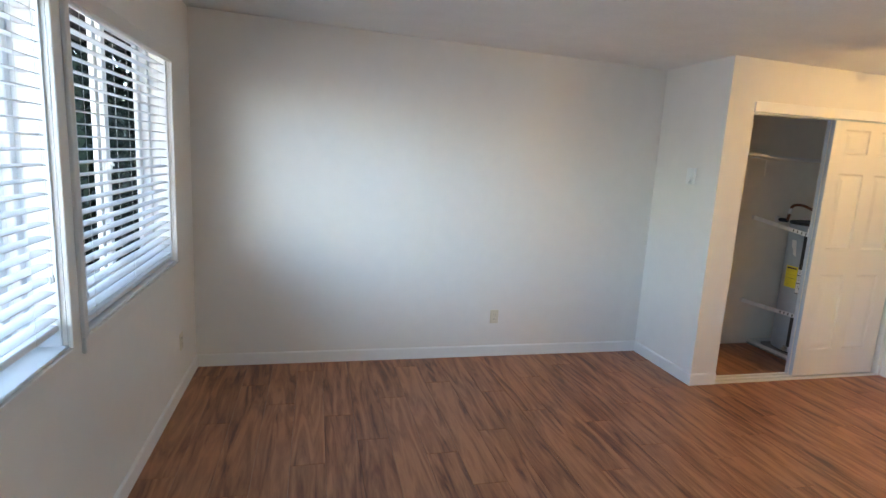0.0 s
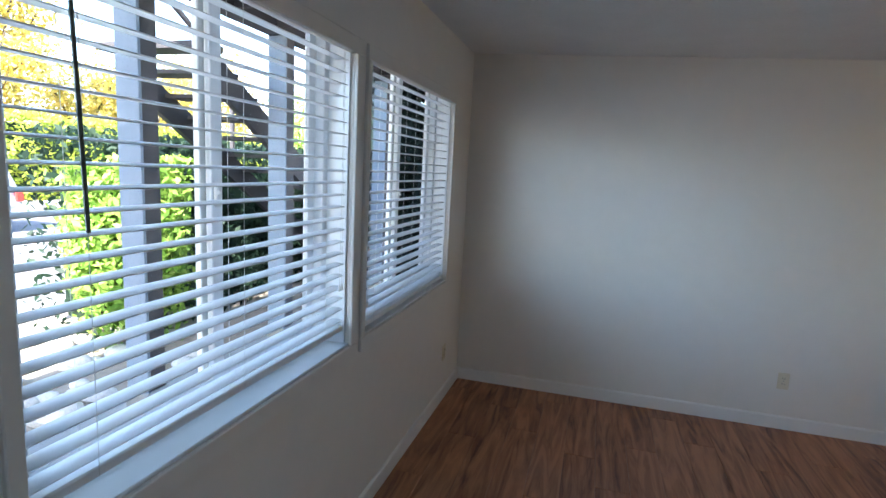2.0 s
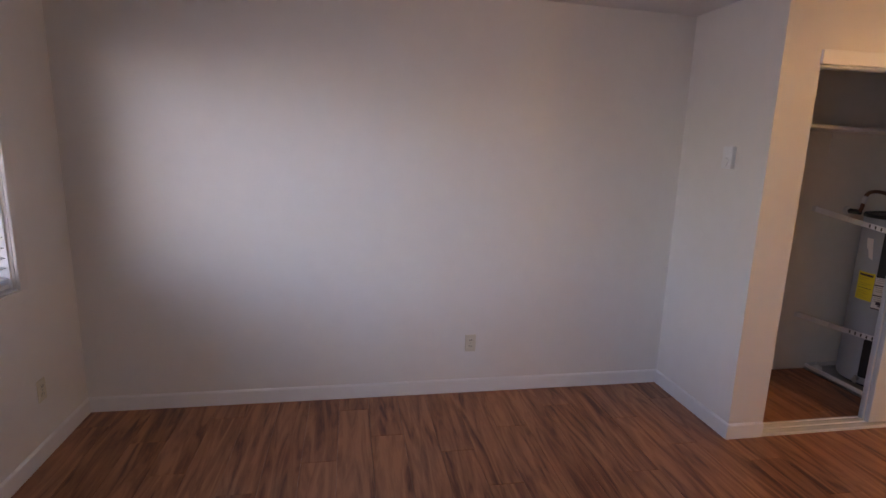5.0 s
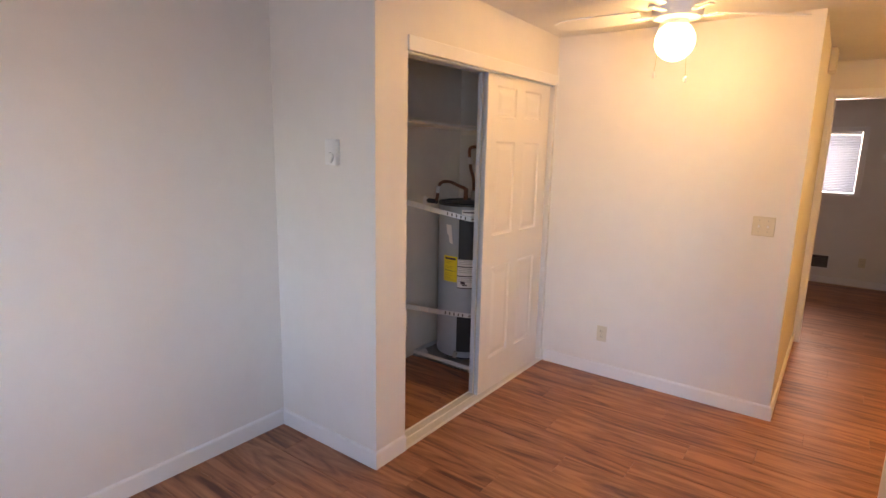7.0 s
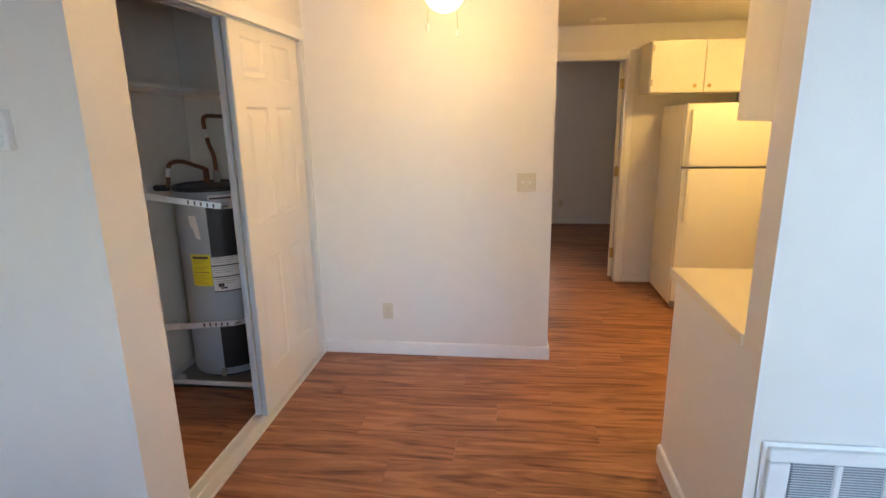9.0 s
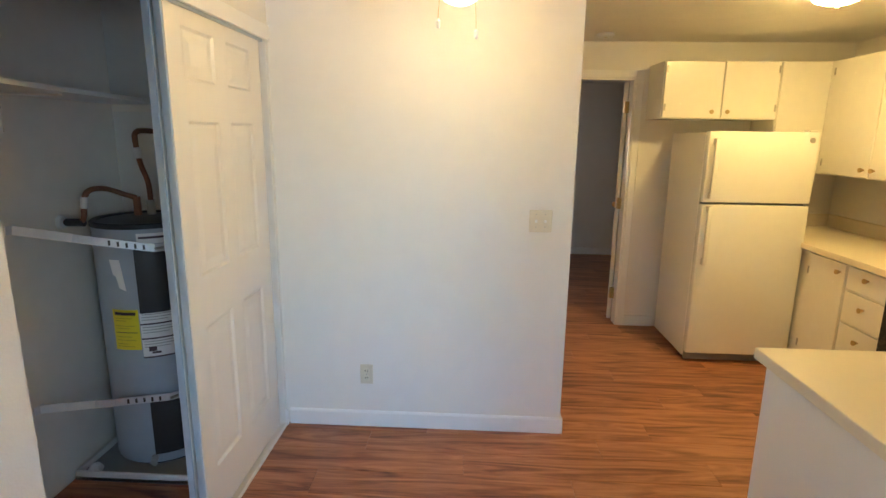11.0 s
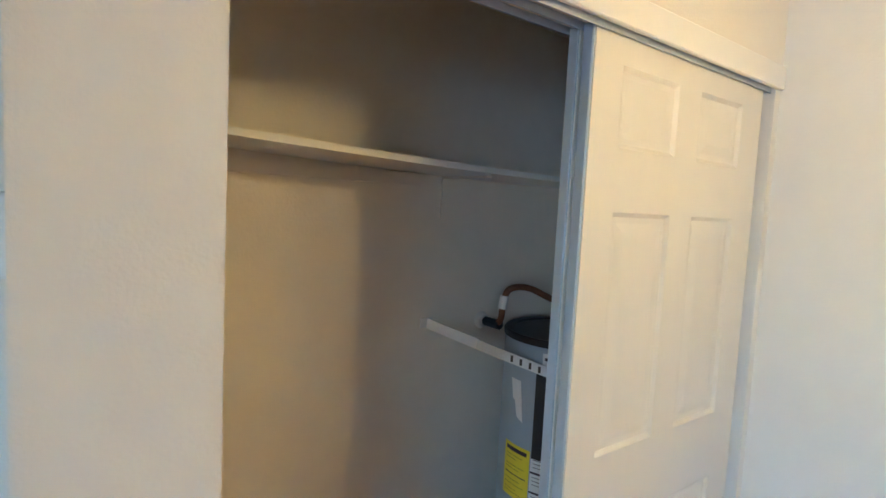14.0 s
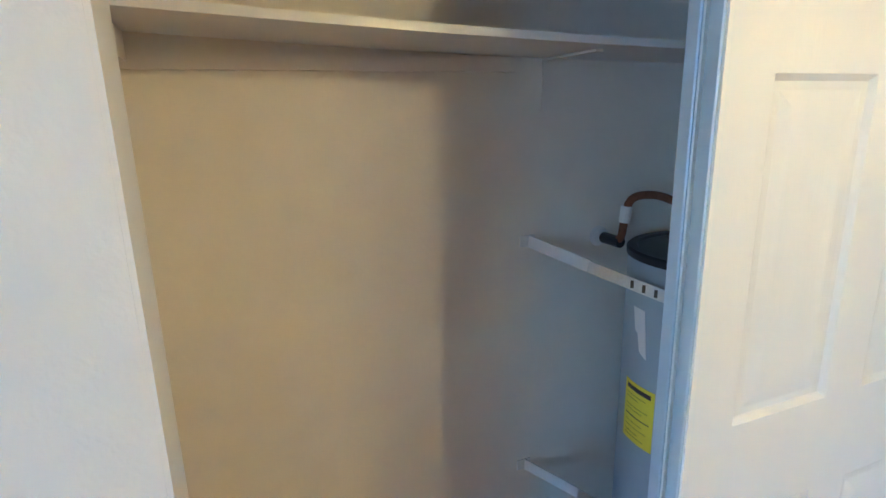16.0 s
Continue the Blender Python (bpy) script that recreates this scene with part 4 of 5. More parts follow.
fr = thing("refrigerator", (6.78, -3.71, 0.0), "white top-freezer refrigerator between hall and counter", "refrigerator")
FX0, FX1, FY0, FY1, FH = 6.47, 7.15, -4.032, -3.322, 1.648
part("cabinet", boxed(FX0 + 0.065, FY0, 0.03, FX1, FY1, FH - 0.008, bevel=0.008, seg=2), FRIDGE, fr)
for nm, z0, z1 in (("freezer_door", 1.172, FH), ("fridge_door", 0.075, 1.158)):
    dd = part(nm, boxed(FX0, FY0, z0, FX0 + 0.060, FY1, z1, bevel=0.010, seg=3), FRIDGE, fr, soft=True)
    hz0, hz1 = (1.20, 1.60) if z0 > 1 else (0.74, 1.15)
    bm = boxed(FX0 - 0.045, FY1 - 0.055, hz0, FX0 - 0.026, FY1 - 0.027, hz1, bevel=0.006, seg=2)
    for z in (hz0 + 0.02, hz1 - 0.02):
        box(bm, FX0 - 0.030, FY1 - 0.053, z - 0.02, FX0 + 0.004, FY1 - 0.029, z + 0.02, bevel=0.004)
    part("handle", bm, FRIDGE, dd, "white moulded door handle", True)
part("gasket", boxed(FX0 + 0.058, FY0 + 0.008, 0.08, FX0 + 0.068, FY1 - 0.008, FH - 0.012), GREY, fr)
part("hinge_cover", boxed(FX0 + 0.005, FY0 + 0.01, FH, FX0 + 0.075, FY0 + 0.07, FH + 0.012, bevel=0.003), FRIDGE, fr)
part("badge", rod(bmesh.new(), (FX0 - 0.002, FY0 + 0.045, 1.595), (FX0 + 0.003, FY0 + 0.045, 1.595), 0.018, seg=20), NICKEL, fr, "small round metal badge")
part("toe_grille", boxed(FX0 + 0.045, FY0 + 0.01, 0.012, FX0 + 0.075, FY1 - 0.01, 0.070), GREY, fr)
for y in (FY0 + 0.06, FY1 - 0.06):
    part("roller_foot", rod(bmesh.new(), (FX0 + 0.09, y, 0.0), (FX0 + 0.09, y, 0.032), 0.018), BLACKPL, fr)


def cab_door(parent, axis, plane, u0, u1, z0, z1, knob_at, hinges, out):
    """Flat overlay door in the plane x = plane or y = plane, 19 mm thick, facing out (+1 or -1)."""
    a, b = sorted((plane, plane + out * 0.019))
    g = 0.002
    bm = boxed(a, u0 + g, z0, b, u1 - g, z1, bevel=0.003) if axis == "x" else boxed(u0 + g, a, z0, u1 - g, b, z1, bevel=0.003)
    d = part("door", bm, CABINET, parent)
    f = plane + out * 0.019
    if knob_at:
        u, z = knob_at
        knob(d, (f, u, z) if axis == "x" else (u, f, z), (out, 0, 0) if axis == "x" else (0, out, 0))
    for u, z in hinges:
        if axis == "x":
            part("hinge", boxed(min(f, f + out * 0.004), u - 0.006, z - 0.025, max(f, f + out * 0.004), u + 0.006, z + 0.025), NICKEL, d)
        else:
            part("hinge", boxed(u - 0.006, min(f, f + out * 0.004), z - 0.025, u + 0.006, max(f, f + out * 0.004), z + 0.025), NICKEL, d)
    return d


UZ0, UZ1 = 1.738, 2.148
uc = thing("upper_cabinet", (7.03, -3.62, UZ0), "cream painted cabinet over the refrigerator", "cabinet", "upper kitchen cabinets")
part("body", boxed(6.905, -3.952, UZ0, HALL_X, -3.127, UZ1, bevel=0.002), CABINET, uc)
cab_door(uc, "x", 6.905, -3.553, -3.132, UZ0 + 0.006, UZ1 - 0.004, (-3.478, 1.790), [(-3.147, 1.82), (-3.147, 2.09)], -1)
cab_door(uc, "x", 6.905, -3.947, -3.557, UZ0 + 0.006, UZ1 - 0.004, (-3.590, 1.790), [(-3.936, 1.82), (-3.936, 2.09)], -1)
cc = thing("upper_cabinet", (7.0, -4.4, 1.353), "cream painted corner wall cabinet above the counter", "cabinet", "upper kitchen cabinets")
part("body", boxed(6.905, KITCHEN_Y, 1.353, HALL_X, -3.954, UZ1, bevel=0.002), CABINET, cc)
part("face_panel", boxed(6.888, -4.300, 1.356, 6.907, -3.958, UZ1 - 0.003, bevel=0.002), CABINET, cc)
rc = thing("upper_cabinet", (6.3, -4.55, 1.353), "cream painted wall cabinet along the kitchen wall", "cabinet", "upper kitchen cabinets")
part("body", boxed(5.60, KITCHEN_Y, 1.353, 6.903, -4.300, UZ1, bevel=0.002), CABINET, rc)
cab_door(rc, "y", -4.300, 6.34, 6.83, 1.360, UZ1 - 0.005, (6.385, 1.41), [(6.82, 1.44), (6.82, 2.07)], 1)
cab_door(rc, "y", -4.300, 5.85, 6.335, 1.360, UZ1 - 0.005, (6.29, 1.41), [(5.86, 1.44), (5.86, 2.07)], 1)

CF = -4.04
bc = thing("base_cabinet", (6.27, -4.38, 0.0), "cream painted base cabinet beside the refrigerator", "cabinet", "base kitchen cabinets")
part("body", boxed(6.03, KITCHEN_Y, 0.10, HALL_X - 0.001, CF - 0.019, 0.868), CABINET, bc)
part("toe_kick", boxed(6.03, KITCHEN_Y, 0.0, HALL_X - 0.001, CF - 0.08, 0.10), GREY, bc)
cab_door(bc, "y", CF - 0.019, 6.04, 6.40, 0.115, 0.855, (6.085, 0.80), [(6.39, 0.22), (6.39, 0.74)], 1)
db = thing("drawer_cabinet", (5.85, -4.38, 0.0), "cream painted drawer cabinet beside the stove", "cabinet", "base kitchen cabinets")
part("body", boxed(5.665, KITCHEN_Y, 0.10, 6.026, CF - 0.019, 0.868), CABINET, db)
part("toe_kick", boxed(5.665, KITCHEN_Y, 0.0, 6.026, CF - 0.08, 0.10), GREY, db)
for z0, z1 in ((0.715, 0.855), (0.515, 0.700), (0.315, 0.500), (0.115, 0.300)):
    dw = part("drawer_front", boxed(5.672, CF - 0.019, z0, 6.016, CF, z1, bevel=0.003), CABINET, db)
    knob(dw, (5.844, CF, (z0 + z1) / 2 + 0.02), (0, 1, 0))
ct = thing("countertop", (6.4, -4.38, 0.868), "beige laminate worktop with a low backsplash", "countertop")
part("top", boxed(5.665, KITCHEN_Y, 0.870, HALL_X - 0.001, CF + 0.025, 0.908, bevel=0.004, seg=2), LAMINATE, ct)
part("backsplash", boxed(5.665, KITCHEN_Y + 0.0005, 0.908, HALL_X - 0.02, KITCHEN_Y + 0.020, 1.008, bevel=0.003), LAMINATE, ct)
part("backsplash", boxed(HALL_X - 0.020, KITCHEN_Y + 0.0005, 0.908, HALL_X - 0.0005, CF + 0.02, 1.008, bevel=0.003), LAMINATE, ct)
st = thing("stove", (5.28, -4.38, 0.0), "black and steel kitchen range beside the drawers", "stove")
part("body", boxed(4.905, KITCHEN_Y + 0.02, 0.02, 5.660, CF + 0.005, 0.900, bevel=0.004), NICKEL, st)
part("oven_door", boxed(4.920, CF + 0.004, 0.20, 5.645, CF + 0.045, 0.77, bevel=0.006), STOVE, st, "black glass oven door")
part("control_strip", boxed(4.905, CF + 0.003, 0.785, 5.660, CF + 0.035, 0.895, bevel=0.006), NICKEL, st)
part("cooktop", boxed(4.905, KITCHEN_Y + 0.08, 0.900, 5.660, CF + 0.02, 0.916, bevel=0.004), STOVE, st)
for k, (x, y) in enumerate(((5.47, -4.22), (5.47, -4.48), (5.10, -4.22), (5.10, -4.48))):
    bm = bmesh.new()
    for r in (0.055, 0.085):
        tube(bm, [(x + r * math.cos(a * math.pi / 12), y + r * math.sin(a * math.pi / 12), 0.921) for a in range(24)], 0.006, 6)
    part("burner_coil", bm, STOVE, st)
part("back_panel", boxed(4.905, KITCHEN_Y + 0.003, 0.900, 5.660, KITCHEN_Y + 0.075, 1.05, bevel=0.006), STOVE, st)
for x in (5.55, 5.42, 5.14, 5.01):
    part("dial", rod(bmesh.new(), (x, CF + 0.035, 0.84), (x, CF + 0.060, 0.84), 0.02, 0.017, seg=16), STOVE, st)

# cabinet run on the heater wall, seen from its end
pc = thing("base_cabinet", (4.07, -3.4, 0.0), "cream base cabinet with a plain painted end panel", "cabinet", "base kitchen cabinets")
part("body", boxed(LIVING_X + 0.121, -4.60, 0.10, 4.400, HEATER_WALL_Y - 0.012, 0.886), CABINET, pc)
part("end_panel", boxed(LIVING_X + 0.121, HEATER_WALL_Y - 0.012, 0.0, 4.405, HEATER_WALL_Y - 0.0008, 0.886), WALL, pc, "plain painted end panel")
for k in range(4):
    y1 = HEATER_WALL_Y - 0.03 - 0.44 * k
    cab_door(pc, "x", 4.400, y1 - 0.43, y1, 0.115, 0.855, (y1 - 0.04, 0.80), [], 1)
pt = thing("countertop", (4.09, -3.6, 0.886), "yellow-beige laminate worktop with a rounded edge", "countertop")
part("top", boxed(LIVING_X + 0.121, -4.60, 0.888, 4.470, HEATER_WALL_Y + 0.006, 0.926, bevel=0.003, seg=2), LAMINATE, pt)
part("edge_strip", boxed(LIVING_X + 0.121, HEATER_WALL_Y + 0.006, 0.889, 4.470, HEATER_WALL_Y + 0.008, 0.9245, bevel=0.0008), LAMINATE, pt)
part("edge_strip", boxed(4.470, -4.60, 0.889, 4.472, HEATER_WALL_Y + 0.006, 0.9245, bevel=0.0008), LAMINATE, pt)
pu = thing("upper_cabinet", (3.9, -3.3, 1.552), "cream painted wall cabinet on the heater wall", "cabinet", "upper kitchen cabinets")
part("body", boxed(LIVING_X + 0.121, -4.20, 1.552, 4.085, HEATER_WALL_Y - 0.045, CEILING - 0.001, bevel=0.002), CABINET, pu)
for k in range(3):
    y1 = HEATER_WALL_Y - 0.05 - 0.46 * k
    cab_door(pu, "x", 4.085, y1 - 0.45, y1, 1.557, CEILING - 0.02, (y1 - 0.41, 1.59), [], 1)

kl = thing("ceiling_light", (5.80, -3.60, CEILING), "lit round glass ceiling light in the kitchen", "ceiling light")
part("base", lathe(bmesh.new(), [(0.13, -0.03), (0.14, -0.012), (0.14, 0.0)], (5.80, -3.60, CEILING), 32), WHITEPL, kl, soft=True)
part("dish", lathe(bmesh.new(), [(0.012, -0.078), (0.06, -0.072), (0.105, -0.054), (0.125, -0.028)], (5.80, -3.60, CEILING), 32), DISH, kl, "glowing glass dish", True)
part("finial", lathe(bmesh.new(), [(0.004, -0.098), (0.010, -0.092), (0.008, -0.080), (0.004, -0.076)], (5.80, -3.60, CEILING), 12), BRASS, kl)

# ---- outside ----
ASPHALT = material("asphalt", (0.20, 0.188, 0.19), 0.85, vary=0.2, scale=3, bump=0.6, bump_scale=80)
DIRT = material("dry_soil", (0.34, 0.28, 0.22), 0.95, vary=0.3, scale=4, bump=0.8, bump_scale=40)
CONCRETE = material("concrete", (0.33, 0.32, 0.30), 0.85, vary=0.12, scale=4, bump=0.3, bump_scale=60)
STONE = material("pale_stone", (0.66, 0.61, 0.54), 0.85, vary=0.25, scale=14, bump=0.5, bump_scale=50)
POSTP = material("grey_post_paint", (0.20, 0.24, 0.29), 0.6, vary=0.10, scale=6, bump=0.2, bump_scale=50, stretch=(1, 1, 0.2))
DARKWOOD = material("dark_stained_wood", (0.045, 0.040, 0.042), 0.7, vary=0.25, scale=8, bump=0.4, bump_scale=40, stretch=(1, 0.2, 1))
BARK = material("bark", (0.10, 0.075, 0.055), 0.95, vary=0.3, scale=10, bump=0.9, bump_scale=25)
LEAF_SUN = leaf_material("hedge_leaves", (0.20, 0.28, 0.035), (0.58, 0.62, 0.10))
# leaf green darkened to carry the shade of the hedge by the stair and hedge cores
LEAF_DARK = leaf_material("shaded_leaves", (0.012, 0.028, 0.018), (0.035, 0.065, 0.035))
LEAF_BRIGHT = leaf_material("fresh_leaves", (0.14, 0.28, 0.04), (0.42, 0.56, 0.12))
LEAF_GOLD = leaf_material("autumn_leaves", (0.34, 0.30, 0.06), (0.80, 0.62, 0.16))
CARPAINT = material("silver_car_paint", (0.36, 0.36, 0.38), 0.3, metal=0.5, vary=0.04, scale=3)
CARGLASS = material("tinted_car_glass", (0.03, 0.035, 0.04), 0.08, vary=0.1, scale=3)
# leaf colour taken almost to black in place of shade the deck doesn't cast
LEAF_DEEP = leaf_material("shade_darkened_leaves", (0.006, 0.013, 0.012), (0.018, 0.030, 0.022))
RUBBER = material("tyre_rubber", (0.025, 0.025, 0.025), 0.8)
LAMPRED = material("tail_lamp", (0.55, 0.03, 0.02), 0.25)
TEAL = material("sign_teal", (0.02, 0.30, 0.26), 0.5)
RENDERED = material("neighbour_wall", (0.30, 0.30, 0.31), 0.8, vary=0.1, scale=2)

G = -0.25
structure("ground", boxed(-900, -900, G - 0.3, 900, 900, G), DIRT, "dry bare soil reaching the horizon", "ground")
structure("road", boxed(-17.0, -300, G, -5.2, 300, G + 0.006), ASPHALT, "pale sunlit asphalt street", "road")
structure("pavement", boxed(-2.35, -9, G, -0.18, 12, G + 0.10), CONCRETE, "concrete walkway under the upper deck", "pavement")
structure("kerb", boxed(-17.2, -300, G, -17.0, 300, G + 0.13, bevel=0.02), CONCRETE, "concrete kerb along the street", "kerb")
for k, y in enumerate((-1.5, 2.6, 6.7)):
    structure("road_marking_%d" % (k + 1), boxed(-9.6, y, G + 0.006, -5.4, y + 0.11, G + 0.010), LABEL, "white painted parking line", "road marking")


def leaf_mesh(name, centres, size, mat, seed, flat=0.0):
    """Many small pointed leaves round the given centres."""
    rng = np.random.default_rng(seed)
    n = len(centres)
    a = rng.normal(size=(n, 3))
    a /= np.linalg.norm(a, axis=1)[:, None]
    b = np.cross(a, rng.normal(size=(n, 3)))
    b /= np.linalg.norm(b, axis=1)[:, None]
    s = size * rng.uniform(0.6, 1.3, (n, 1))
    verts = np.stack([centres - a * s, centres + b * s * 0.45, centres + a * s, centres - b * s * 0.45], 1).reshape(-1, 3)
    faces = np.arange(4 * n).reshape(-1, 4)
    me = bpy.data.meshes.new(name)
    me.from_pydata(verts.tolist(), [], faces.tolist())
    me.materials.append(mat)
    return me


def hedge(name, x0, x1, y0, y1, z1, count, size, mat, seed, label, bumps=0.25):
    """Clipped hedge: leaves over the faces of a lumpy block with a twiggy core."""
    rng = np.random.default_rng(seed)
    h = z1 - G
    u = rng.uniform(size=(count, 3))
    p = np.stack([x0 + (x1 - x0) * u[:, 0], y0 + (y1 - y0) * u[:, 1], G + h * u[:, 2]], 1)
    side = rng.integers(0, 4, count)
    p[side < 2, 0] = x1
    p[side == 2, 2] = z1
    ends = rng.uniform(size=count) < 0.12
    p[ends & (side == 3), 1] = y0
    lump = bumps * (np.sin(p[:, 1] * 2.1 + seed) * np.sin(p[:, 2] * 2.7 + 1.0) + 0.6 * np.sin(p[:, 1] * 5.3) * np.cos(p[:, 0] * 3.0))
    p[:, 0] += lump * (side < 2) + rng.normal(0, 0.05, count)
    p[:, 2] += lump * 0.5 * (side == 2) + rng.normal(0, 0.05, count)
    p[:, 1] += rng.normal(0, 0.06, count)
    p[:, 2] = np.maximum(p[:, 2], G + 0.02)
    t = thing(name, ((x0 + x1) / 2, (y0 + y1) / 2, G), label, "hedge")
    ob = new("foliage", leaf_mesh("foliage", p, size, mat, seed + 1))
    ob.parent = t
    ob.matrix_parent_inverse = t.matrix_basis.inverted()
    tagged(ob, kind="stuff")
    bm = bmesh.new()
    n = max(3, int((y1 - y0) / 0.5))
    for k in range(n):
        y = y0 + (y1 - y0) * (k + 0.5) / n
        rod(bm, ((x0 + x1) / 2, y, G), ((x0 + x1) / 2 + 0.1 * math.sin(k), y + 0.12 * math.cos(k * 2), z1 - 0.25), 0.05, 0.02, 7)
    part("stems", bm, BARK, t)
    part("inner_growth", boxed(x0 + 0.1, y0 + 0.25, G + 0.05, x1 - 0.28, y1 - 0.1, z1 - 0.26, bevel=0.1, seg=2), LEAF_DARK, t)
    return t


hedge("street_hedge", -20.6, -19.0, -14, 30, 2.80, 34000, 0.11, LEAF_SUN, 3, "tall sunlit yellow-green hedge across the street")
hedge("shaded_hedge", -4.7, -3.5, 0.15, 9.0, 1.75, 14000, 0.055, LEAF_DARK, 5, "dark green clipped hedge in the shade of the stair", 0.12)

# sun reaches this hedge, so its shade is put into the leaf colour
hedge("tall_hedge", -3.6, -1.9, 4.0, 5.6, 2.95, 20000, 0.06, LEAF_DEEP, 8, "tall hedge beyond the stair, leaves coloured dark for shade", 0.2)
structure("wall_wing", boxed(-1.80, 5.0, G + 0.10, -0.18, 5.2, 2.80), RENDERED, "shaded grey wall of the next unit under the deck", "wall")


def shrub(x, y, z1, r, count, mat, seed, label):
    rng = np.random.default_rng(seed)
    t = thing("shrub", (x, y, G), label, "shrub")
    bm = bmesh.new()
    clumps = []
    for k in range(9):
        a, f = k * 2.4, 0.35 + 0.65 * ((k * 37) % 9) / 9
        top = Vector((x + r * 0.8 * math.cos(a), y + r * 0.8 * math.sin(a), G + (z1 - G) * f))
        tube(bm, smooth_line([(x, y, G), (x + 0.3 * r * math.cos(a), y + 0.3 * r * math.sin(a), G + (z1 - G) * f * 0.6), top], 3), 0.012, 6)
        clumps.append(top)
    part("stems", bm, BARK, t)
    c = np.array([clumps[i] for i in rng.integers(0, len(clumps), count)])
    p = c + rng.normal(size=(count, 3)) * np.array([r * 0.42, r * 0.42, (z1 - G) * 0.14])
    p[:, 2] = np.clip(p[:, 2], G + 0.03, z1 + 0.1)
    ob = new("foliage", leaf_mesh("foliage", p, 0.05, mat, seed))
    ob.parent = t
    ob.matrix_parent_inverse = t.matrix_basis.inverted()
    tagged(ob, kind="stuff")


shrub(-3.40, -0.14, 1.40, 0.19, 4600, LEAF_BRIGHT, 11, "bright green leafy shrub beside the walkway post")
shrub(-3.40, 0.44, 1.50, 0.25, 4200, LEAF_BRIGHT, 12, "bright green leafy shrub in front of the hedge")


def tree(x, y, height, spread, count, mat, seed, label):
    rng = np.random.default_rng(seed)
    t = thing("tree", (x, y, G), label, "tree", "street trees")
    bm = bmesh.new()
    fork = G + height * 0.32
    tube(bm, smooth_line([(x, y, G), (x + 0.1, y, G + height * 0.18), (x, y + 0.1, fork)], 4), 0.17, 9)
    tips = []
    for k in range(11):
        a = k * 2.39996 + seed
        up = 0.42 + 0.55 * ((k * 5) % 11) / 11
        rr = spread * (0.45 + 0.5 * ((k * 7) % 11) / 11) * (1.15 - 0.6 * abs(up - 0.6))
        tip = Vector((x + rr * math.cos(a), y + rr * math.sin(a), G + height * up))
        mid = Vector((x, y, fork)).lerp(tip, 0.5) + Vector((0, 0, 0.3))
        tube(bm, smooth_line([(x, y, fork - 0.1), mid, tip], 3), 0.05, 6)
        tips += [tip, mid.lerp(tip, 0.5)]
    tips.append(Vector((x, y, G + height * 0.95)))
    part("trunk", bm, BARK, t, soft=True)
    c = np.array([tips[i] for i in rng.integers(0, len(tips), count)])
    p = c + rng.normal(size=(count, 3)) * spread * 0.20
    ob = new("crown", leaf_mesh("crown", p, 0.13, mat, seed))
    ob.parent = t
    ob.matrix_parent_inverse = t.matrix_basis.inverted()
    tagged(ob, kind="stuff")


tree(-23.5, 12.6, 10.5, 2.6, 9000, LEAF_GOLD, 21, "tall tree turning yellow behind the hedge")
tree(-25.0, 18.0, 6.2, 2.6, 6000, LEAF_GOLD, 22, "rounded golden tree behind the hedge")
tree(-24.0, 21.5, 7.2, 2.6, 6000, LEAF_GOLD, 23, "tree turning orange behind the hedge")
tree(-18.5, 30.0, 7.0, 3.0, 5000, LEAF_BRIGHT, 24, "light green tree down the street")
tree(-27.0, 31.0, 9.0, 3.8, 8000, LEAF_GOLD, 26, "broad golden tree far along the street")
tree(-24.0, -3.0, 7.5, 3.0, 6000, LEAF_GOLD, 25, "tall yellow-green tree behind the hedge")

# walkway posts, deck and stair
for k, (x, y, top) in enumerate(((-2.05, -1.00, 2.80), (-2.05, 0.70, 2.80), (-2.05, -2.04, 2.80), (-2.05, 3.2, 2.80))):
    p = thing("walkway_post", (x, y, G), "blue-grey painted square post carrying the deck", "post", "walkway posts")
    part("shaft", boxed(x - 0.085, y - 0.062, G + 0.10, x + 0.085, y + 0.085, top, bevel=0.008), DARKWOOD, p, "dark stained core of the post")
    part("facing_board", boxed(x - 0.095, y - 0.088, G + 0.10, x + 0.095, y - 0.063, top, bevel=0.004), POSTP, p, "pale painted facing board")
    part("base_shoe", boxed(x - 0.10, y - 0.10, G + 0.10, x + 0.10, y + 0.10, G + 0.22, bevel=0.006), NICKEL, p)
dk = thing("upper_deck", (-1.2, -1, 2.8), "dark wooden upper walkway deck above the windows", "deck")
part("edge_beam", boxed(-2.15, -8.0, 2.802, -1.98, 6.0, 2.98, bevel=0.005), DARKWOOD, dk)
for k in range(24):
    part("joist", boxed(-1.98, -7.9 + 0.6 * k, 2.84, -0.182, -7.86 + 0.6 * k, 2.98), DARKWOOD, dk)
part("decking", boxed(-2.25, -8.0, 2.982, -0.182, 6.0, 3.02), DARKWOOD, dk)
ss = thing("outdoor_stair", (-2.9, 1.5, G), "dark open wooden stair down from the deck", "stair")
Y0, Z0, SL = 0.0, 2.54, -0.60
Y1 = Y0 + (G - Z0) / SL


def slope_z(y):
    return Z0 + (y - Y0) * SL


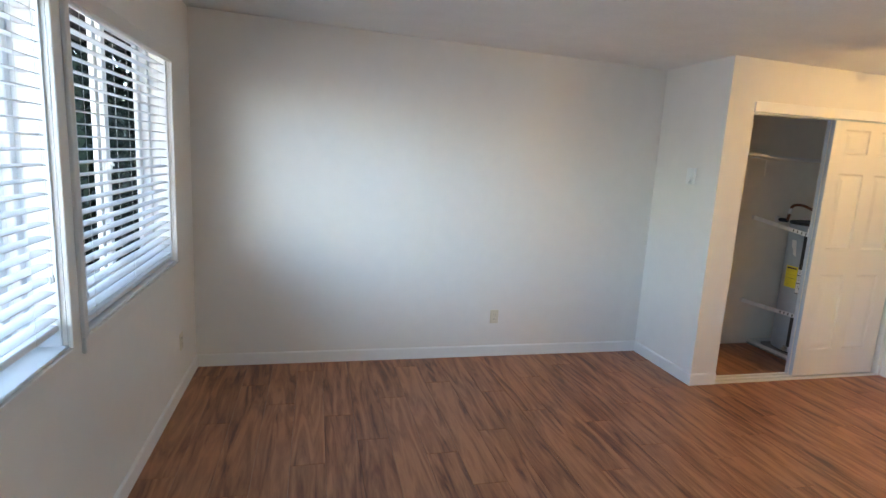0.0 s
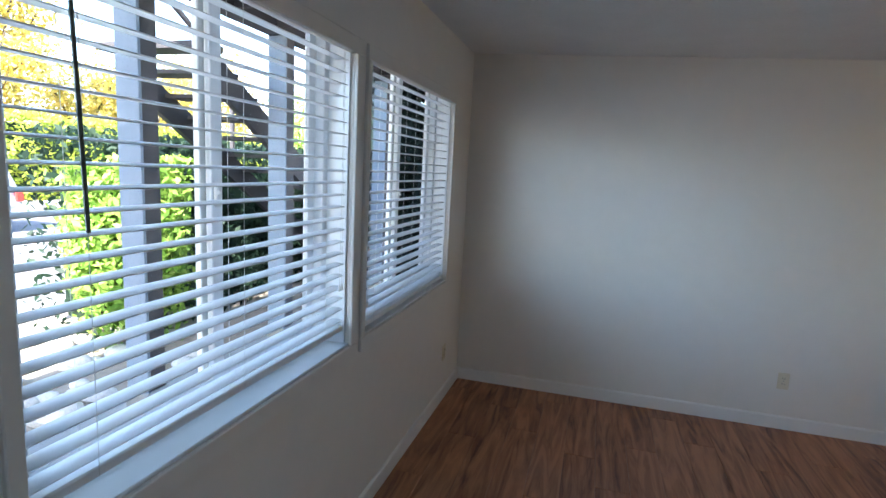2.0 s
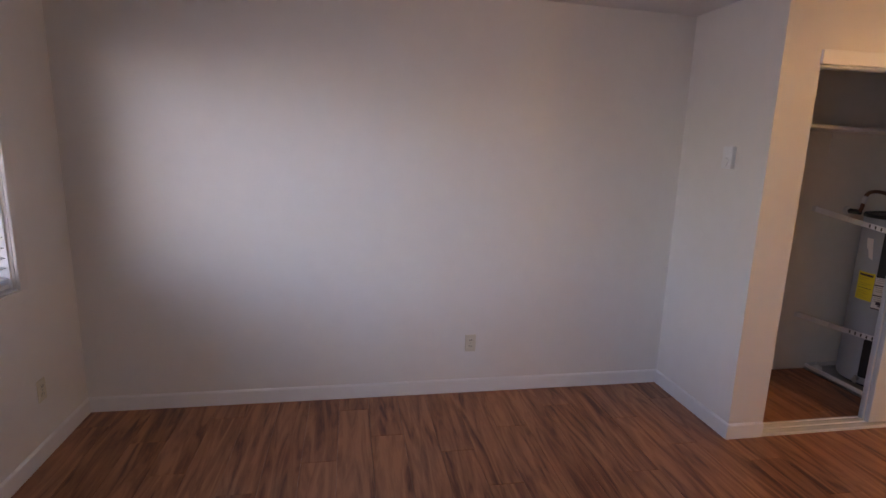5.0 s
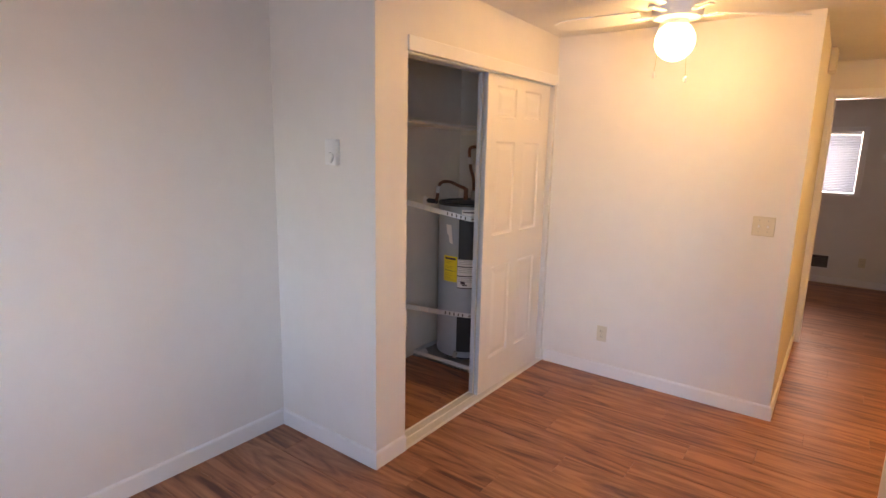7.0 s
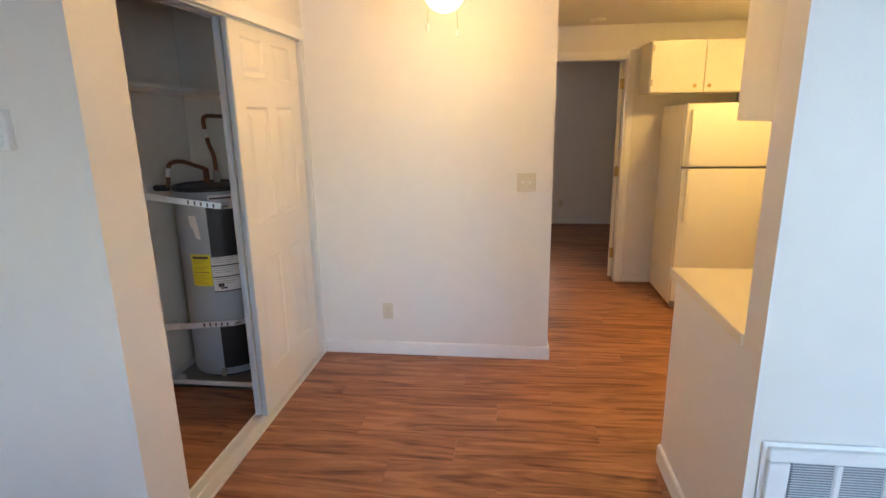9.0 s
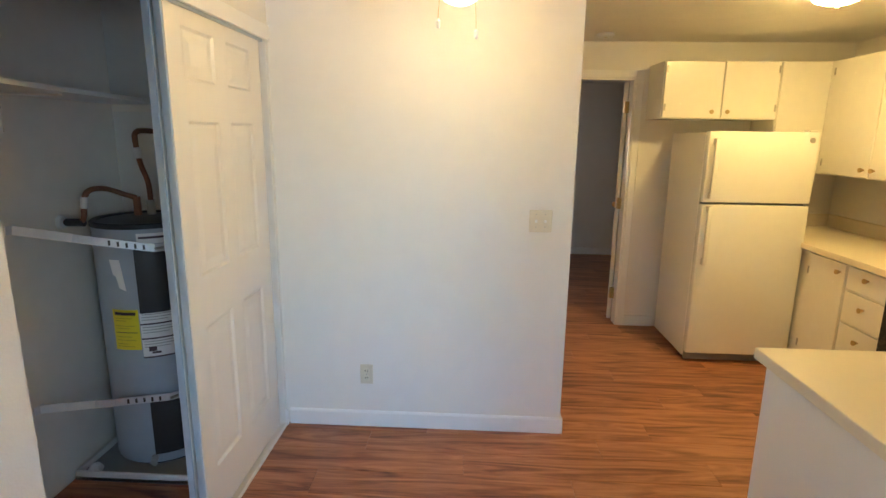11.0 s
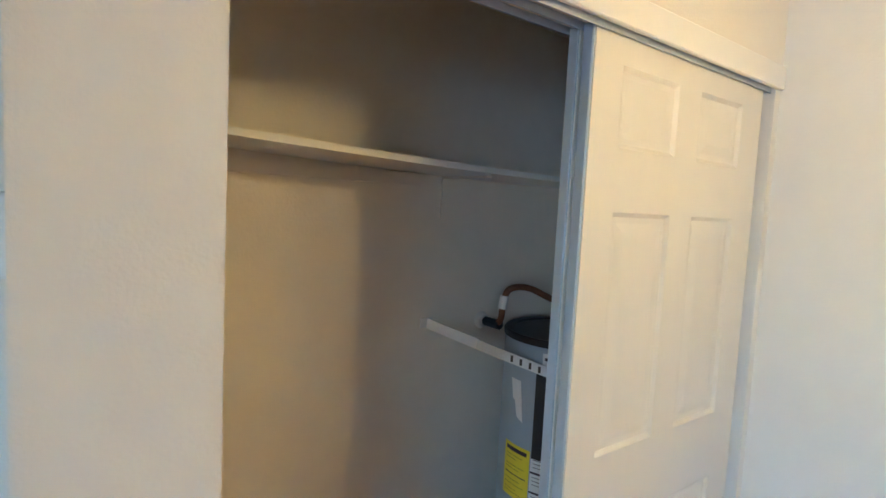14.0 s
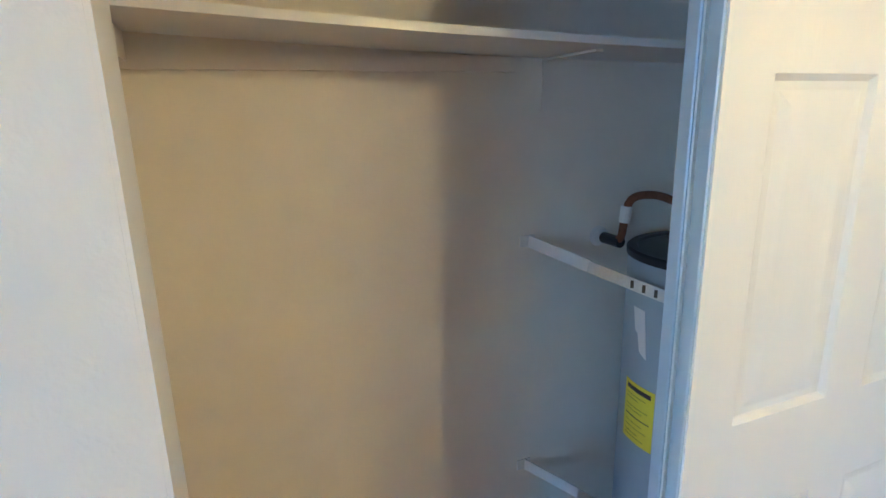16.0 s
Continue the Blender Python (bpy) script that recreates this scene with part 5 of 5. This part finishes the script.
for x in (-2.34, -3.26):
    bm = bmesh.new()
    vs = []
    for dx in (0, 0.06):
        vs.append([bm.verts.new((x + dx, y, max(G, slope_z(y) + dz))) for y, dz in ((Y0, -0.26), (Y1 - 0.45, -0.26), (Y1, 0.02), (Y0, 0.02))])
    for i in range(4):
        bm.faces.new((vs[0][i], vs[0][(i + 1) % 4], vs[1][(i + 1) % 4], vs[1][i]))
    bm.faces.new(vs[0])
    bm.faces.new(vs[1][::-1])
    bmesh.ops.recalc_face_normals(bm, faces=bm.faces[:])
    part("stringer", bm, DARKWOOD, ss)
    if x > -3:
        continue
    rail = bmesh.new()
    rod(rail, (x + 0.03, Y0, Z0 + 0.95), (x + 0.03, Y1 - 0.2, slope_z(Y1 - 0.2) + 0.95), 0.03, seg=8)
    part("handrail", rail, DARKWOOD, ss)
    for k in range(5):
        y = Y0 + 0.2 + k * 1.3
        part("baluster", boxed(x + 0.01, y - 0.02, slope_z(y), x + 0.05, y + 0.02, slope_z(y) + 0.95), DARKWOOD, ss)
me = mesh_of("tread", boxed(-0.43, -0.14, -0.02, 0.43, 0.14, 0.02, bevel=0.004), DARKWOOD)
steps = int((Z0 - G) / 0.178)
for k in range(1, steps):
    y = Y0 + 0.178 * k / -SL
    piece("tread", me, ss, pose(-2.77, y, Z0 - 0.178 * k + 0.03, 0, 0, 0))

part("landing", boxed(-3.26, -0.25, 2.50, -2.16, 0.0, 2.56, bevel=0.004), DARKWOOD, ss)

# stones in the bed by the walkway
rng = random.Random(4)
for k in range(70):
    x, y, r = rng.uniform(-3.9, -2.45), rng.uniform(-3.4, 0.4), rng.uniform(0.05, 0.14)
    bm = bmesh.new()
    bmesh.ops.create_icosphere(bm, subdivisions=2, radius=r)
    for v in bm.verts:
        v.co *= 1 + 0.22 * noise.noise(v.co * 9 + Vector((k, 0, 0)))
        v.co.z *= 0.55
    ob = solid("garden_stone", bm, STONE, "pale rounded stone in the planting bed", "stone", soft=True, group="stones in the bed")
    ob.matrix_basis = pose(x, y, G + r * 0.25, 0, 0, rng.uniform(0, 360))


# parked car: body side profile swept across its width
def parked_car(x, y_rear):
    c = thing("parked_car", (x, y_rear - 2.3, G), "silver-grey station wagon parked at the kerb", "car")
    prof = [(0.0, 0.38), (0.02, 0.78), (0.06, 0.95), (0.20, 1.44), (0.40, 1.50), (2.35, 1.50), (2.60, 1.44), (3.20, 1.00), (3.35, 0.96), (4.35, 0.84), (4.55, 0.70), (4.60, 0.40), (4.45, 0.28), (0.15, 0.28)]
    bm = bmesh.new()
    rows = []
    for s, tuck in ((-0.86, 0), (0.86, 0)):
        rows.append([bm.verts.new((x + s * (1.0 if z < 1.0 else 0.86), y_rear - u, G + z)) for u, z in prof])
    n = len(prof)
    for i in range(n):
        bm.faces.new((rows[0][i], rows[0][(i + 1) % n], rows[1][(i + 1) % n], rows[1][i]))
    bm.faces.new(rows[0])
    bm.faces.new(rows[1][::-1])
    bmesh.ops.recalc_face_normals(bm, faces=bm.faces[:])
    bmesh.ops.bevel(bm, geom=bm.edges[:], offset=0.03, segments=2, affect="EDGES")
    body = part("body", bm, CARPAINT, c, soft=True)
    for s in (-1, 1):
        for a, b in ((0.28, 1.05), (1.12, 1.85), (1.92, 2.75)):
            bm = bmesh.new()
            z0, z1, xo = 0.99, 1.40, 0.80
            q = [(a, z0), (b, z0), (b - (0.28 if b > 2.5 else 0.02), z1), (a + 0.04, z1)]
            f = [bm.verts.new((x + s * (0.875 - 0.11 * (z - 0.99) / 0.41), y_rear - u, G + z)) for u, z in q]
            g = [bm.verts.new((x + s * (0.80 - 0.11 * (z - 0.99) / 0.41), y_rear - u, G + z)) for u, z in q]
            for i in range(4):
                bm.faces.new((f[i], f[(i + 1) % 4], g[(i + 1) % 4], g[i]))
            bm.faces.new(f)
            bm.faces.new(g[::-1])
            bmesh.ops.recalc_face_normals(bm, faces=bm.faces[:])
            part("side_window", bm, CARGLASS, c)
        for u in (0.85, 3.65):
            w = part("wheel", rod(bmesh.new(), (x + s * 0.66, y_rear - u, G + 0.325), (x + s * 0.885, y_rear - u, G + 0.325), 0.318, seg=28), RUBBER, c)
            part("rim", rod(bmesh.new(), (x + s * 0.86, y_rear - u, G + 0.325), (x + s * 0.895, y_rear - u, G + 0.325), 0.21, 0.19, seg=20), CARPAINT, w)
        part("tail_light", boxed(x + s * 0.74 - 0.11, y_rear - 0.14, G + 0.70, x + s * 0.74 + 0.13, y_rear + 0.012, G + 0.93, bevel=0.01), LAMPRED, c)
        part("roof_rail", rod(bmesh.new(), (x + s * 0.62, y_rear - 0.5, G + 1.56), (x + s * 0.62, y_rear - 2.3, G + 1.56), 0.018, seg=8), STOVE, c)
        part("rub_strip", boxed(x + s * 0.86 - 0.012, y_rear - 4.3, G + 0.60, x + s * 0.86 + 0.012, y_rear - 0.2, G + 0.66), GREY, c)
    part("bumper", boxed(x - 0.88, y_rear - 0.06, G + 0.36, x + 0.88, y_rear + 0.06, G + 0.56, bevel=0.03, seg=2), GREY, c)
    return c


parked_car(-12.3, 5.0)
sg = thing("street_sign", (-17.6, 13.8, G), "teal street name sign on a steel pole", "sign")
part("pole", rod(bmesh.new(), (-17.6, 13.8, G), (-17.6, 13.8, 2.75), 0.03), NICKEL, sg)
part("plate", boxed(-17.62, 13.45, 2.48, -17.58, 14.15, 2.70, bevel=0.004), TEAL, sg)
pl = thing("utility_pole", (-18.2, 4.2, G), "weathered wooden utility pole by the street", "pole")
part("shaft", rod(bmesh.new(), (-18.2, 4.2, G), (-18.2, 4.2, 8.5), 0.13, 0.10, 14), BARK, pl)
part("crossarm", boxed(-18.28, 3.2, 7.7, -18.16, 5.2, 7.82), BARK, pl)

# ---- floor planks ----
PW, PL = 0.180, 1.22


def plank_mesh(x0, x1, y0, y1):
    """Plank about its own centre, with eased top edges."""
    w, h, b = (x1 - x0) / 2 - 0.0004, (y1 - y0) / 2 - 0.0004, 0.0016
    bm = bmesh.new()
    low = [bm.verts.new((sx * w, sy * h, -0.012)) for sx, sy in ((-1, -1), (1, -1), (1, 1), (-1, 1))]
    mid = [bm.verts.new((sx * w, sy * h, -b)) for sx, sy in ((-1, -1), (1, -1), (1, 1), (-1, 1))]
    top = [bm.verts.new((sx * (w - b), sy * (h - b), 0)) for sx, sy in ((-1, -1), (1, -1), (1, 1), (-1, 1))]
    for p, q in ((low, mid), (mid, top)):
        for i in range(4):
            bm.faces.new((p[i], p[(i + 1) % 4], q[(i + 1) % 4], q[i]))
    bm.faces.new(top)
    return bm


shared = {}


def lay(x0, x1, y0, y1, shift):
    """Rows of planks along y over one stretch of the plan."""
    row, x = 0, x0
    while x < x1 - 0.01:
        xe = min(x + PW, x1)
        y = y0 - ((row * 0.47 + shift + 0.11 * (row % 3)) % 1.0) * PL
        while y < y1:
            a, b = max(y, y0), min(y + PL, y1)
            if b - a > 0.02:
                key = (round(xe - x, 3), round(b - a, 3))
                if key not in shared:
                    shared[key] = mesh_of("plank", plank_mesh(x, xe, a, b), PLANK)
                piece("plank", shared[key], floor, Matrix.Translation(((x + xe) / 2, (a + b) / 2, 0)))
            y += PL
        x = xe
        row += 1


lay(0.0, 7.24, -4.70, 0.088, 0.3)
lay(7.24, 10.40, -5.2, -0.6, 0.6)
lay(0.0, 3.62, -6.2, -4.70, 0.1)
